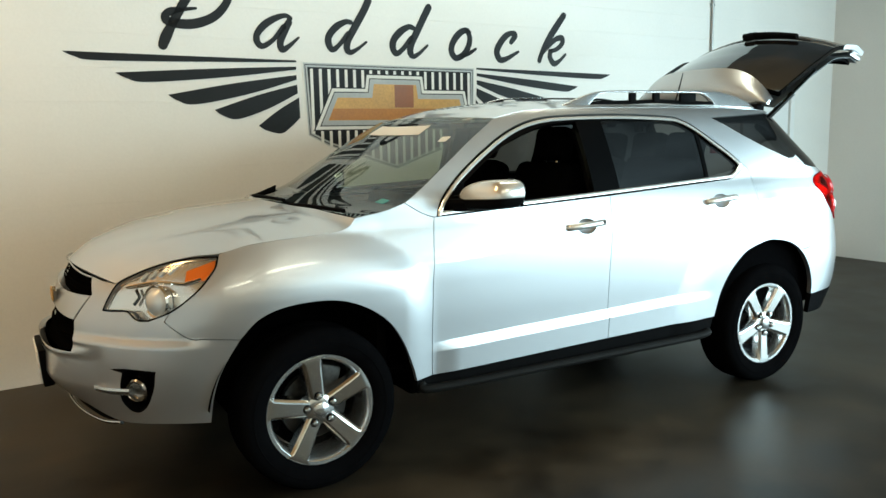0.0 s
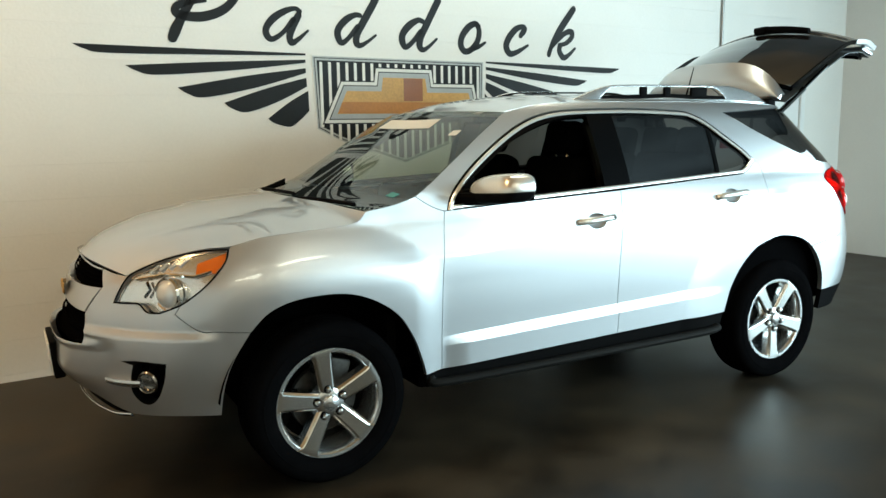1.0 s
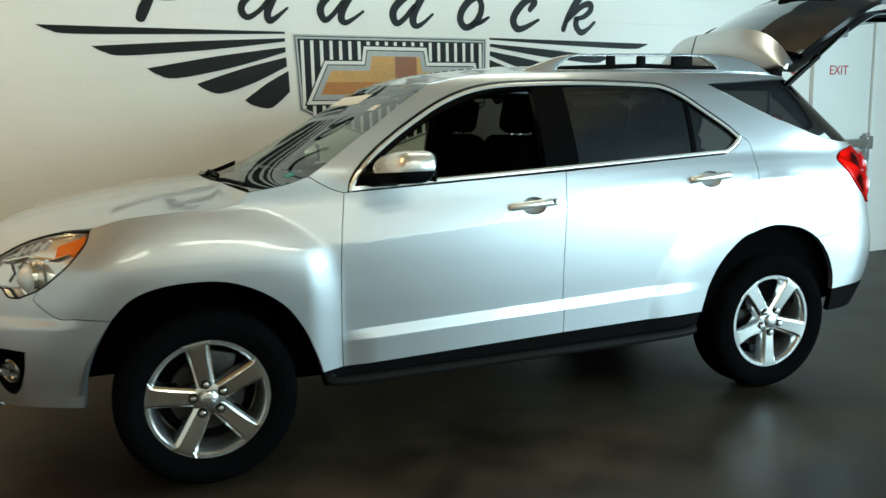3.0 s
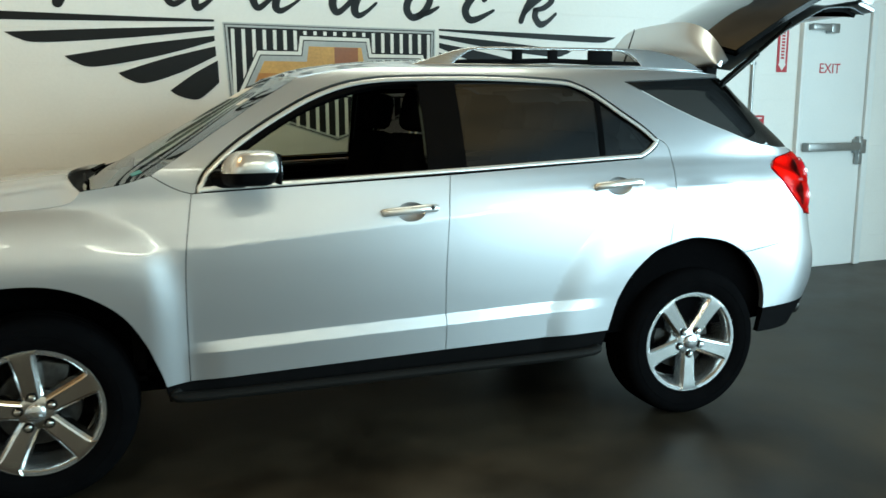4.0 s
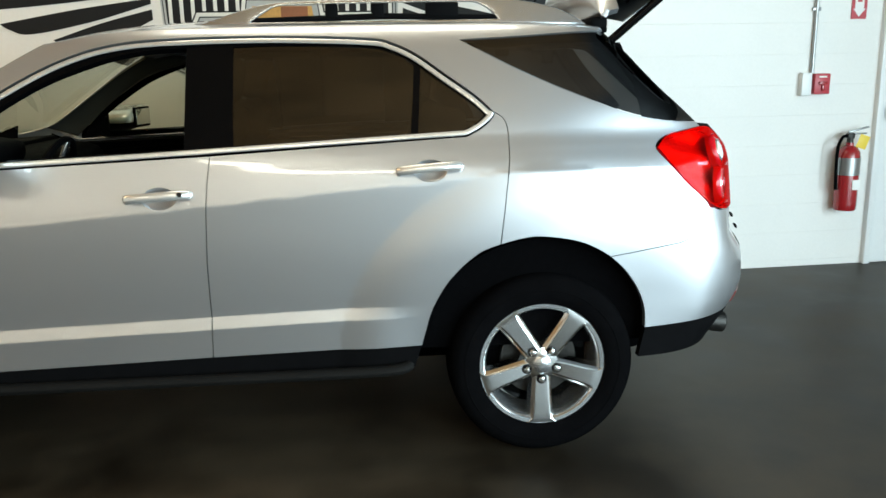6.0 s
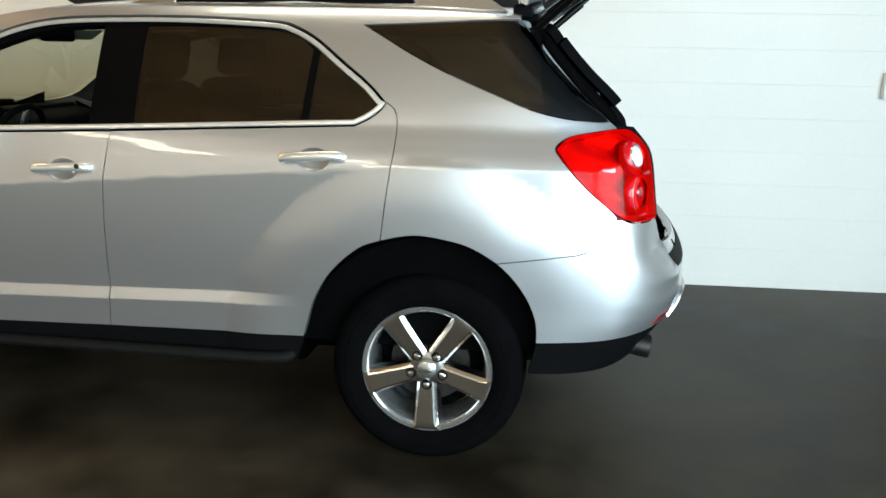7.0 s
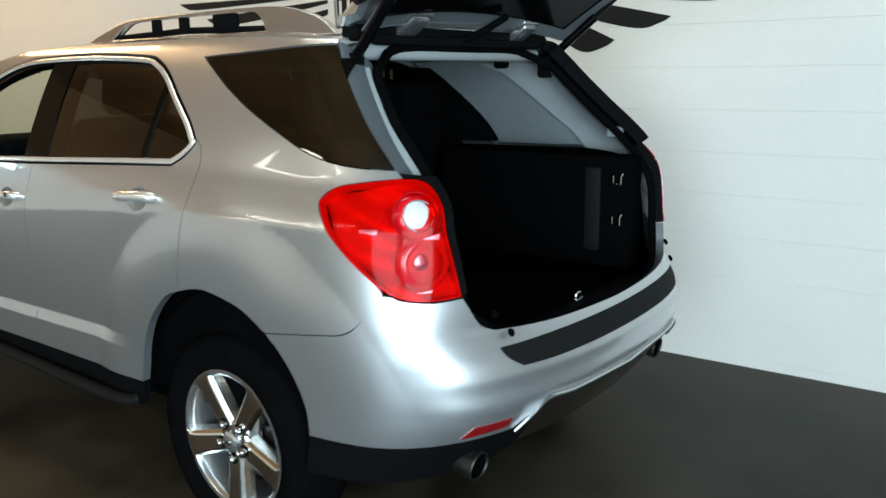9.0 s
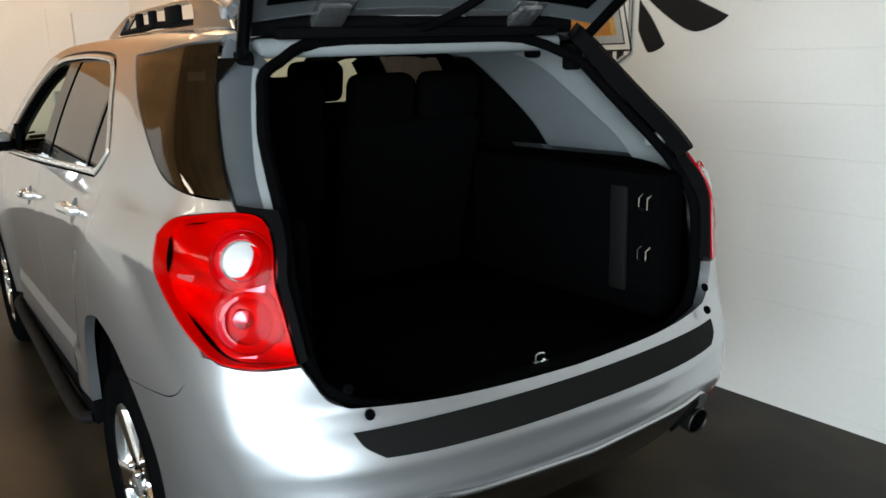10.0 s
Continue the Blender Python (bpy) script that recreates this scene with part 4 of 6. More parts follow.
def door_pair(name, poly, hs, hz):
    cup = ellipse(hs + 0.005, hz, 0.062, 0.040)
    doors = panel(name, poly, M["paint"], car, gap=0.0018, depth=0.03, holes=[cup], step=0.018, cuts=[((-0.78, 0.556 + k), (-0.028, 1)) for k in (0.017, 0.012, 0.007, -0.027, -0.032, -0.037)])
    for door, sgn in zip(doors, (1, -1)):
        panel("handle_cup", cup, M["paint"], (door, door) if sgn < 0 else door, depth=0, step=0.012, sides=(sgn,),
              inset=lambda s, z: 0.022 * np.sqrt(np.clip(1.0001 - ((s - hs - 0.005) / 0.063) ** 2 - ((z - hz) / 0.041) ** 2, 0, 1)))
        rise = 0.042
        pts = [skin(hs - 0.112, hz - 0.003, -0.004), skin(hs - 0.105, hz - 0.002, 0.020), skin(hs - 0.06, hz, 0.034), skin(hs, hz + 0.003, 0.038), skin(hs + 0.06, hz + 0.007, 0.036), skin(hs + 0.108, hz + 0.010, 0.022), skin(hs + 0.115, hz + 0.010, -0.004)]
        ns = normal(np.array([hs]), np.array([hz]))[0]
        bm = tube_bm(curve(pts, 5), 0.0165, 12, flat=0.62, normals=[ns] * (6 * 5 + 1))
        if sgn < 0:
            bmesh.ops.transform(bm, matrix=Matrix.Diagonal((1, -1, 1, 1)), verts=bm.verts)
        part("door_handle", bm, M["cap"], door, "chrome door handle")
        if name == "front_door" and sgn == 1:
            part("lock", lathe_bm([(0, 0.004), (0.008, 0.004), (0.010, 0)], 14, Matrix.Translation(skin(hs + 0.088, hz + 0.009, 0.042)) @ Matrix.Rotation(radians(90), 4, "X")), M["iron"], door, "key lock")
    return doors


door_pair("front_door", outline(SEAM_A, [SEAM_A[-1], SEAM_B[-1]], SEAM_B[::-1], [SEAM_B[0], (-0.815, 1.148)], [(-0.815, 1.148), SEAM_A[0]]), 0.03, 1.045)
rear_doors = door_pair("rear_door", outline([SEAM_B[0], *SEAM_B[1:]], [SEAM_B[-1], ARCH_R1[-1]], ARCH_R1[::-1], SEAM_C[::-1], [SEAM_C[0], TIP[-1]], TIP[::-1], [TIP[0], SEAM_B[0]]), 1.005, 1.119)

# black frames behind the chrome, pillar covers and panes
dlo = outline([BELT[0], BELT[1], BELT[2]], TIP, DLO_TOP)
front_hole = outline([(-0.66, 1.185), (0.125, 1.217)], [(0.125, 1.217), (0.128, 1.40), (0.128, 1.578)], [(0.128, 1.578), (-0.03, 1.568), (-0.17, 1.538), (-0.36, 1.468), (-0.51, 1.383), (-0.66, 1.283)], [(-0.66, 1.283), (-0.66, 1.185)])
rear_hole = outline([(0.30, 1.224), (0.945, 1.250)], [(0.945, 1.250), (0.958, 1.40), (0.966, 1.50)], [(0.966, 1.50), (0.90, 1.548), (0.80, 1.573), (0.5, 1.581), (0.30, 1.578)], [(0.30, 1.578), (0.30, 1.224)])
fixed_hole = outline([(0.972, 1.252), (1.14, 1.262)], [(1.14, 1.262), (1.195, 1.288), (1.225, 1.322), (1.19, 1.357)], [(1.19, 1.357), (1.09, 1.428), (0.992, 1.497)], [(0.992, 1.497), (0.972, 1.252)])
panel("window_frame", dlo, M["gloss"], car, "black window surround", inset=0.006, depth=0.03, gap=0.004, holes=[front_hole, rear_hole, fixed_hole])
for door, sgn in zip(rear_doors, (1, -1)):
    panel("window_pane", rear_hole, M["tint"], (door, door), "dark tinted glass", inset=0.010, depth=0, gap=-0.006, sides=(sgn,))
    panel("window_pane", fixed_hole, M["tint"], (door, door), "dark tinted glass", inset=0.010, depth=0, gap=-0.006, sides=(sgn,))
panel("window_pane", front_hole, M["screen"], car, "clear glass", inset=0.010, depth=0, gap=-0.006, sides=(-1,))
panel("quarter_window", outline(*GLASS_Q), M["smoke"], car, "dark tinted glass", inset=0.002, depth=0, gap=0.003)


def s_at(x, z):
    """Where along the plan the skin at height z has that x."""
    q = np.linspace(0.5, 2.5, 400)
    return float(np.interp(x, body(q, np.full_like(q, z))[:, 0], q))


panel("glass_band", outline([(2.146, 1.612), (2.12, 1.613), (1.7, 1.603), (1.19, 1.588)], [(1.19, 1.588), (1.30, 1.560), (1.60, 1.572), (s_at(1.79, 1.575), 1.575)], [(s_at(1.79, 1.575), 1.575), (s_at(1.80, 1.42), 1.42), (s_at(1.815, 1.29), 1.290)],
                            [(s_at(1.815, 1.29), 1.290), (2.10, 1.276), (2.19, 1.272)], [(2.19, 1.272), (2.169, 1.45), (2.146, 1.612)]), M["gloss"], car, "black printed edge of the glass", inset=0.006, depth=0)


def chrome_loop():
    pts = outline([BELT[0], BELT[1], BELT[2]], TIP, DLO_TOP, per=7)
    near, deep = shrink(pts, 0.0135), shrink(pts, 0.0185)
    pts = [d if z > 1.24 + 0.07 * s else n for n, d, (s, z) in zip(near, deep, pts)]
    return tube_bm([skin(s, z, 0.002) for s, z in pts], 0.0098, 8, True, 0.6, [normal(np.array([s]), np.array([z]))[0] for s, z in pts])


both("window_moulding", chrome_loop, M["cap"], car, "bright chrome moulding")

# ---- sills ----
panel("sill_cladding", outline([ARCH_F1[-1], (-0.955, 0.335)], [(-0.955, 0.335), (0.0, 0.345), (0.93, 0.352)], [(0.93, 0.352), (0.964, 0.456)], [(0.964, 0.456), (0.18, 0.440), (-0.873, 0.410)], [(-0.873, 0.410), ARCH_F1[-1]]),
      M["black"], car, "black plastic sill", inset=0.006, depth=0.03, gap=0.002)
both("sill_step", lambda: tube_bm(curve([skin(-0.92, 0.364, -0.012), skin(-0.82, 0.356, 0.018), skin(0.1, 0.363, 0.026), skin(0.80, 0.372, 0.020), skin(0.91, 0.378, -0.012)], 8), 0.030, 12, flat=0.7), M["pad"], car, "dark grey plastic sill edge")

# ---- front end ----
END = float(S_[0])
bumper = outline(ARCH_F2, [ARCH_F2[-1], (-1.90, 0.727), (-1.975, 0.733), (-2.080, 0.800)], [(-2.080, 0.800), LAMP_F[1][4]], LAMP_F[1][4:], LAMP_F[2], [LAMP_F[2][-1], (-2.384, 0.880), (-2.368, 0.936)], [(-2.368, 0.936), HOOD_EDGE[0]],
                 [HOOD_EDGE[0], (-2.44, 0.945), (-2.512, 0.957)], [(-2.512, 0.956), (-2.515, 0.948)], [(-2.515, 0.948), (-2.470, 0.889)], [(-2.470, 0.889), (-2.535, 0.772)], [(-2.535, 0.772), (-2.505, 0.652)], [(-2.505, 0.652), (END, 0.650)], [(END, 0.650), (END, 0.455)],
                 [(END, 0.455), (-2.70, 0.450), (-2.56, 0.430), (-2.42, 0.388), (-2.30, 0.366), (-2.21, 0.367), (-2.07, 0.373), ARCH_F2[0]])
fog = outline([(-2.252, 0.585), (-2.318, 0.596)], [(-2.318, 0.596), (-2.25, 0.604), (-2.18, 0.604), (-2.105, 0.600)], [(-2.105, 0.600), (-2.112, 0.53), (-2.135, 0.468), (-2.168, 0.430), (-2.205, 0.417), (-2.242, 0.432), (-2.266, 0.475), (-2.262, 0.54), (-2.252, 0.585)])
panel("front_bumper", bumper, M["paint"], car, gap=0.0018, depth=0.03, holes=[fog], step=0.018)
panel("grille_bar", outline([(-2.541, 0.776), (-2.474, 0.885)], [(-2.474, 0.885), (END, 0.872)], [(END, 0.872), (END, 0.785)], [(END, 0.785), (-2.541, 0.776)]), M["paint"], car, gap=0.002, depth=0.03)
upper_grille = outline([(-2.474, 0.889), (-2.515, 0.950)], [(-2.515, 0.950), (END, 0.965)], [(END, 0.965), (END, 0.874)], [(END, 0.874), (-2.474, 0.889)])
lower_grille = outline([(-2.535, 0.774), (-2.507, 0.652)], [(-2.507, 0.652), (END, 0.650)], [(END, 0.650), (END, 0.787)], [(END, 0.787), (-2.535, 0.774)])
for g in (upper_grille, lower_grille):
    panel("grille", g, M["mesh"], car, "black grille", inset=0.035, depth=0, gap=-0.01)
for z in (0.898, 0.915, 0.932, 0.948):
    both("grille_slat", lambda z=z: tube_bm([skin(s, z, -0.022) for s in np.linspace(-2.52, END, 8)], 0.0035, 6), M["mesh"], car)
for z in (0.665, 0.69, 0.715, 0.74, 0.765):
    both("grille_slat", lambda z=z: tube_bm([skin(s, z, -0.022) for s in np.linspace(-2.525, END, 8)], 0.004, 6), M["mesh"], car)
both("grille_moulding", lambda: tube_bm([skin(s, z, 0.001) for s, z in curve([(END, 0.968), (-2.70, 0.962), (-2.515, 0.953)], 6)], 0.005, 8, flat=0.8), M["satin"], car, "chrome grille moulding")
part("grille_back", box_bm(0.05, 0.60, 0.27, Matrix.Translation((-2.20, 0, 0.775)), 0.01), M["mesh"], car, "black radiator baffle")
emblem_m = Matrix.Translation(body(END, 0.83) + np.array((-0.004, 0, 0))) @ Matrix(((0, 0, -1, 0), (-1, 0, 0, 0), (0, 1, 0, 0), (0, 0, 0, 1)))
cross2 = [(-0.085, -0.024), (-0.07, 0.024), (-0.03, 0.024), (-0.026, 0.038), (0.036, 0.038), (0.03, 0.024), (0.085, 0.024), (0.07, -0.024), (0.03, -0.024), (0.026, -0.038), (-0.036, -0.038), (-0.03, -0.024)]
emblem = part("front_emblem", flat_bm(cross2, 0.014, emblem_m), M["chrome"], car, "chrome and gold emblem", smooth=0)
part("emblem_face", flat_bm(shrink(cross2, 0.006), 0.017, emblem_m), M["gold"], emblem, smooth=0)
panel("fog_recess", fog, M["gloss"], car, "black fog lamp recess", inset=0.055, depth=0, gap=-0.012, step=0.03)
panel("fog_wall", fog, M["black"], car, "black recess wall", inset=0.0, depth=0.056, gap=-0.001, holes=[shrink(fog, 0.004)], step=0)
fog_at, fog_n = skin(-2.195, 0.510, -0.022), Vector(normal(np.array([-2.195]), np.array([0.51]))[0])
fog_m = Matrix.Translation(fog_at) @ fog_n.to_track_quat("Z", "Y").to_matrix().to_4x4()
for sgn in (1, -1):
    mir = Matrix.Diagonal((1, sgn, 1, 1))
    lamp = part("fog_lamp", lathe_bm([(0.030, -0.03), (0.046, -0.01), (0.050, 0.012), (0.044, 0.018), (0.038, 0.012), (0.030, 0.0), (0.0, -0.008)], 24, mir @ fog_m), M["skid"], car, "dark chrome fog lamp")
    part("fog_lens", lathe_bm([(0.041, 0.010), (0.03, 0.017), (0.0, 0.020)], 24, mir @ fog_m), M["lens"], lamp, "clear lens")
both("fog_trim", lambda: tube_bm(curve([skin(-2.39, 0.505, 0.004), skin(-2.33, 0.507, 0.010), skin(-2.26, 0.510, 0.012), skin(-2.205, 0.512, 0.008)], 6), 0.021, 8, flat=0.55), M["satin"], car, "satin silver fog lamp bar")
panel("lower_intake", outline([(-2.30, 0.364), (-2.42, 0.386), (-2.56, 0.428), (-2.70, 0.448), (END, 0.453)], [(END, 0.453), (END, 0.365)], [(END, 0.365), (-2.60, 0.368), (-2.42, 0.352), (-2.30, 0.364)]), M["black"], car, "black lower intake", inset=0.012, depth=0.02)
both("skid_trim", lambda: tube_bm(curve([skin(-2.31, 0.356, -0.004), skin(-2.42, 0.348, 0.002), skin(-2.58, 0.356, 0.004), skin(-2.75, 0.362, 0.004), skin(END, 0.364, 0.004)], 8), 0.010, 8, flat=0.6), M["satin"], car, "satin silver lower trim")
plate = part("plate_bracket", box_bm(0.045, 0.33, 0.17, Matrix.Translation((-2.440, 0, 0.525)) @ Matrix.Rotation(radians(-4), 4, "Y"), 0.006), M["black"], car, "black number plate bracket")
part("number_plate", box_bm(0.006, 0.30, 0.15, Matrix.Translation((-2.467, 0, 0.527)) @ Matrix.Rotation(radians(-4), 4, "Y"), 0.002), M["paper"], plate, "white number plate")


def hood_fn(lift=0.0):
    edge = np.array([skin(s, z) for s, z in curve(HOOD_EDGE, 6)])
    te = np.concatenate([[0], np.cumsum(np.linalg.norm(np.diff(edge, axis=0), axis=1))])
    te /= te[-1]
    fx = float(body(END, 0.968)[0])
    cv = np.array([0, 0.10, 0.25, 0.5, 0.78, 1.0])
    cx, cz = np.array([fx, fx + 0.09, -2.03, -1.74, -1.45, -1.335]), np.array([0.974, 1.040, 1.098, 1.150, 1.184, 1.194])

    def fn(a, b):
        u = 2 * a - 1
        ex, ey, ez = (np.interp(b, te, edge[:, k]) for k in range(3))
        mx, mz = cubic(cv, cx, b), cubic(cv, cz, b)
        w = 1 - np.abs(u) ** 2.4
        ridge = 0.005 * np.exp(-((np.abs(u) - 0.62) / 0.15) ** 2) * smooth(0.0, 0.25, b)
        return np.stack([ex + (mx - ex) * (1 - u * u), -u * ey, ez + (mz - ez) * w + ridge + lift], -1)
    return fn


grid_object("hood", lambda a, b: hood_fn()(1 - a, b), 49, 41, M["paint"], car, depth=0.02)


def lamp_front():
    o = outline(*LAMP_F)
    panel("headlamp_housing", o, M["reflector"], car, "silver lamp housing", inset=lambda s, z: 0.016 + 0.026 * smooth(1.05, 0.86, z) * smooth(-1.92, -2.10, s) * smooth(-2.40, -2.28, s), depth=0, gap=0.003, step=0.025)
    lenses = panel("headlamp", o, M["lens"], car, "clear headlamp lens", depth=0.0, gap=0.004, step=0.04)
    rim = shrink(o, 0.003)
    for lens, sgn in zip(lenses, (1, -1)):
        mir = Matrix.Diagonal((1, sgn, 1, 1))

        def add(name, bm, mat, label=""):
            bmesh.ops.transform(bm, matrix=mir, verts=bm.verts)
            part(name, bm, mat, lens, label)
        add("gasket", tube_bm([skin(s, z, 0.0) for s, z in rim], 0.0036, 6, True), M["gloss"], "black lamp gasket")
        look_m = Matrix.Translation(skin(-2.150, 0.880, -0.026)) @ Vector((-0.86, -0.5, 0.05)).to_track_quat("Z", "Y").to_matrix().to_4x4()
        add("projector", lathe_bm([(0.058, -0.02), (0.062, 0.004), (0.050, 0.010), (0.046, 0.016), (0.036, 0.028), (0.020, 0.036), (0, 0.039)], 28, look_m), M["bulb"], "round projector lens")
        add("projector_ring", lathe_bm([(0.060, -0.03), (0.070, 0.0), (0.066, 0.010), (0.058, 0.006)], 28, look_m), M["chrome"], "chrome ring")
        add("lamp_shade", tube_bm([skin(-2.275, 0.925, -0.02), skin(-2.245, 0.895, -0.026), skin(-2.262, 0.862, -0.026)], 0.008, 6, flat=0.5), M["gloss"], "dark lamp divider")
        add("turn_reflector", flat_skin([(-2.052, 1.000), (-1.935, 1.040), (-1.921, 1.012), (-1.950, 0.962), (-2.035, 0.955)], 0.012), M["amber"], "amber side reflector")
        add("divider_bar", tube_bm([skin(-2.33, 0.930, -0.016), skin(-2.18, 0.958, -0.014), skin(-2.04, 0.950, -0.014), skin(-1.965, 0.968, -0.012)], 0.009, 8, flat=0.6), M["chrome"], "chrome divider")
        for k in range(4):
            s = -2.27 + 0.042 * k
            add("running_lamp", tube_bm([skin(s, 0.962 + 0.010 * k, -0.018), skin(s + 0.022, 0.992 + 0.010 * k, -0.016)], 0.008, 8), M["bulb"], "clear running lamp")


def flat_skin(poly, inset):
    co, faces, rim = fill_2d(poly, [], 0.03)
    bm = bmesh.new()
    vs = [bm.verts.new(skin(a, b, -inset)) for a, b in co]
    ws = [bm.verts.new(skin(a, b, -inset - 0.006)) for a, b in co]
    for f in faces:
        bm.faces.new([vs[i] for i in f])
        bm.faces.new([ws[i] for i in f[::-1]])
    for a, b in rim:
        bm.faces.new((ws[a], ws[b], vs[b], vs[a]))
    return bm


lamp_front()

# ---- windscreen, cowl, roof ----
A_LINE = np.array([skin(s, z, 0.001) for s, z in curve(PILLAR, 6)])


def screen_fn(a, b):
    t = np.linspace(0, 1, len(A_LINE))
    u = 2 * a - 1
    ex, ey, ez = (np.interp(b, t, A_LINE[:, k]) for k in range(3))
    cx, cz = -1.260 + 0.795 * b, 1.168 + 0.443 * b - 0.03 * b * (1 - b)
    w = 1 - u * u
    return np.stack([ex + (cx - ex) * w, -u * ey, ez + (cz - ez) * w], -1)


grid_object("windscreen", lambda a, b: screen_fn(1 - a, b), 33, 25, M["screen"], car, "clear windscreen glass")


def border_fn(k):
    return lambda a, b: screen_fn(1 - a, k + (0.045 if k < 0.5 else 0.03) * b) + np.array((0, 0, -0.004))


grid_object("windscreen_border", border_fn(0.0), 33, 4, M["gloss"], car, "black printed glass border")
grid_object("windscreen_border", border_fn(0.97), 33, 4, M["gloss"], car, "black printed glass border")


def cowl_fn(a, b):
    h = hood_fn(-0.012)(1 - a, np.ones_like(b))
    w = screen_fn(1 - a, np.zeros_like(b)) + np.array((0, 0, -0.004))
    mid = 0.016 * np.sin(np.pi * b)
    p = h + (w - h) * b[..., None]
    p[..., 2] -= mid
    return p


grid_object("cowl", cowl_fn, 33, 7, M["black"], car, "black plastic cowl")
part("cowl_corner", flat_bm(outline([(-1.275, 1.168), (-1.20, 1.190), (-1.085, 1.232)], [(-1.085, 1.232), (-1.09, 1.20), (-1.10, 1.150)], [(-1.10, 1.150), (-1.275, 1.150)]), 0.02, Matrix(((1, 0, 0, 0), (0, 0, 1, 0.66), (0, 1, 0, 0), (0, 0, 0, 1)))), M["black"], car, "black cowl end cover")
for y0 in (-0.55, 0.10):
    pts = [Vector(screen_fn(np.array(0.5 - y / 1.50), np.array(b))) + Vector((-0.012, 0, 0.014)) for y, b in ((y0, 0.0), (y0 + 0.2, 0.02), (y0 + 0.52, 0.03))]
    wiper = part("wiper_arm", tube_bm(curve(pts, 6), 0.008, 6), M["black"], car, "black wiper arm")
    part("wiper_blade", tube_bm([p + Vector((0.004, 0, -0.006)) for p in pts], 0.006, 6), M["rubber"], wiper)


def roof_fn(a, b):
    e = np.array([skin(s, z) for s, z in curve(EAVES, 8)])
    t = np.concatenate([[0], np.cumsum(np.linalg.norm(np.diff(e, axis=0), axis=1))])
    t /= t[-1]
    u = 2 * a - 1
    ex, ey, ez = (np.interp(b, t, e[:, k]) for k in range(3))
    cz = cubic([0, 0.075, 0.166, 0.275, 0.53, 0.79, 1.0], [1.612, 1.660, 1.688, 1.704, 1.708, 1.696, 1.676], b)
    cx = -0.465 + 2.195 * b
    w = 1 - np.abs(u) ** 2.2
    return np.stack([ex + (cx - ex) * (1 - u * u), -u * ey, ez + (cz - ez) * w], -1)


grid_object("roof", lambda a, b: roof_fn(1 - a, b), 41, 41, M["paint"], car, depth=0.02)


RAIL_TOP = [(0.11, 1.650), (0.30, 1.713), (0.42, 1.741), (0.56, 1.749), (0.90, 1.752), (1.20, 1.752), (1.36, 1.746), (1.49, 1.723), (1.58, 1.694), (1.66, 1.645)]
RAIL_GAP = [(0.345, 1.670), (0.395, 1.706), (0.455, 1.733), (0.60, 1.7375), (0.90, 1.740), (1.18, 1.739), (1.245, 1.729), (1.285, 1.702), (1.31, 1.670)]


RAIL_M = Matrix(((1, 0, 0, 0), (-0.020, 0.32, -1, -0.4925 - 0.32 * 1.66), (0, 1, 0, 0), (0, 0, 0, 1)))


def roof_rail():
    """One arched bar whose flat ends widen into the roof, with a long gap under it."""
    bm = flat_bm(outline(RAIL_TOP, [RAIL_TOP[-1], RAIL_TOP[0]]), 0.026, RAIL_M, [outline(RAIL_GAP, [RAIL_GAP[-1], RAIL_GAP[0]])])
    bmesh.ops.recalc_face_normals(bm, faces=bm.faces)
    bmesh.ops.bevel(bm, geom=[e for e in bm.edges if len(e.link_faces) == 2 and e.calc_face_angle(0) > radians(50)], offset=0.004, segments=3, profile=0.5, affect="EDGES")
    return bm


rails = both("roof_rail", roof_rail, M["satin"], car, "bright metal roof rail")
for rail, sgn in zip(rails, (1, -1)):
    part("rail_foot", tube_bm([(0.30, -0.506 * sgn, 1.674), (0.85, -0.517 * sgn, 1.688), (1.36, -0.528 * sgn, 1.674)], 0.012, 8, flat=1.0), M["black"], rail, "black rail base")
    # added black plate that gives the rail's inner side its shade
    part("rail_shade", flat_bm(shrink(outline(RAIL_TOP, [RAIL_TOP[-1], RAIL_TOP[0]]), 0.003), 0.005, Matrix.Diagonal((1, sgn, 1, 1)) @ RAIL_M @ Matrix.Translation((0, 0, -0.0055)), [outline(RAIL_GAP, [RAIL_GAP[-1], RAIL_GAP[0]])]), M["black"], rail, "black plate for the shaded inner face of the rail")
    for x, w in ((0.66, 0.05), (0.84, 0.05), (1.09, 0.13)):
        part("rail_post", box_bm(w, 0.020, 0.055, Matrix.Translation((x, (-0.507 - 0.020 * x) * sgn, 1.709)), 0.006), M["black"], rail)
part("aerial", tube_bm([(1.53, 0.0, 1.695), (1.555, 0, 1.76), (1.60, 0, 1.90)], lambda t: 0.007 - 0.004 * t, 8), M["black"], car, "short black roof aerial")

# ---- rear end ----
REND = float(S_[-1])
rear_bumper = outline([(1.685, 0.782), (1.90, 0.812), (1.99, 0.826), (2.045, 0.858), (2.126, 0.944)], [(2.126, 0.944), (2.152, 0.942), (2.180, 0.931), (2.262, 0.922), (2.352, 0.926)], [(2.352, 0.926), (2.372, 0.895), (2.405, 0.845), (2.45, 0.822)],
                      [(2.45, 0.822), (2.70, 0.808), (REND, 0.802)], [(REND, 0.802), (REND, 0.585)], [(REND, 0.585), (2.72, 0.593), (2.585, 0.600), (2.53, 0.566), (2.48, 0.520)], [(2.48, 0.520), (2.30, 0.512), (2.06, 0.500), (1.857, 0.490)], [(1.857, 0.490), (1.828, 0.575), (1.800, 0.634), (1.768, 0.688), (1.730, 0.738), (1.685, 0.782)])
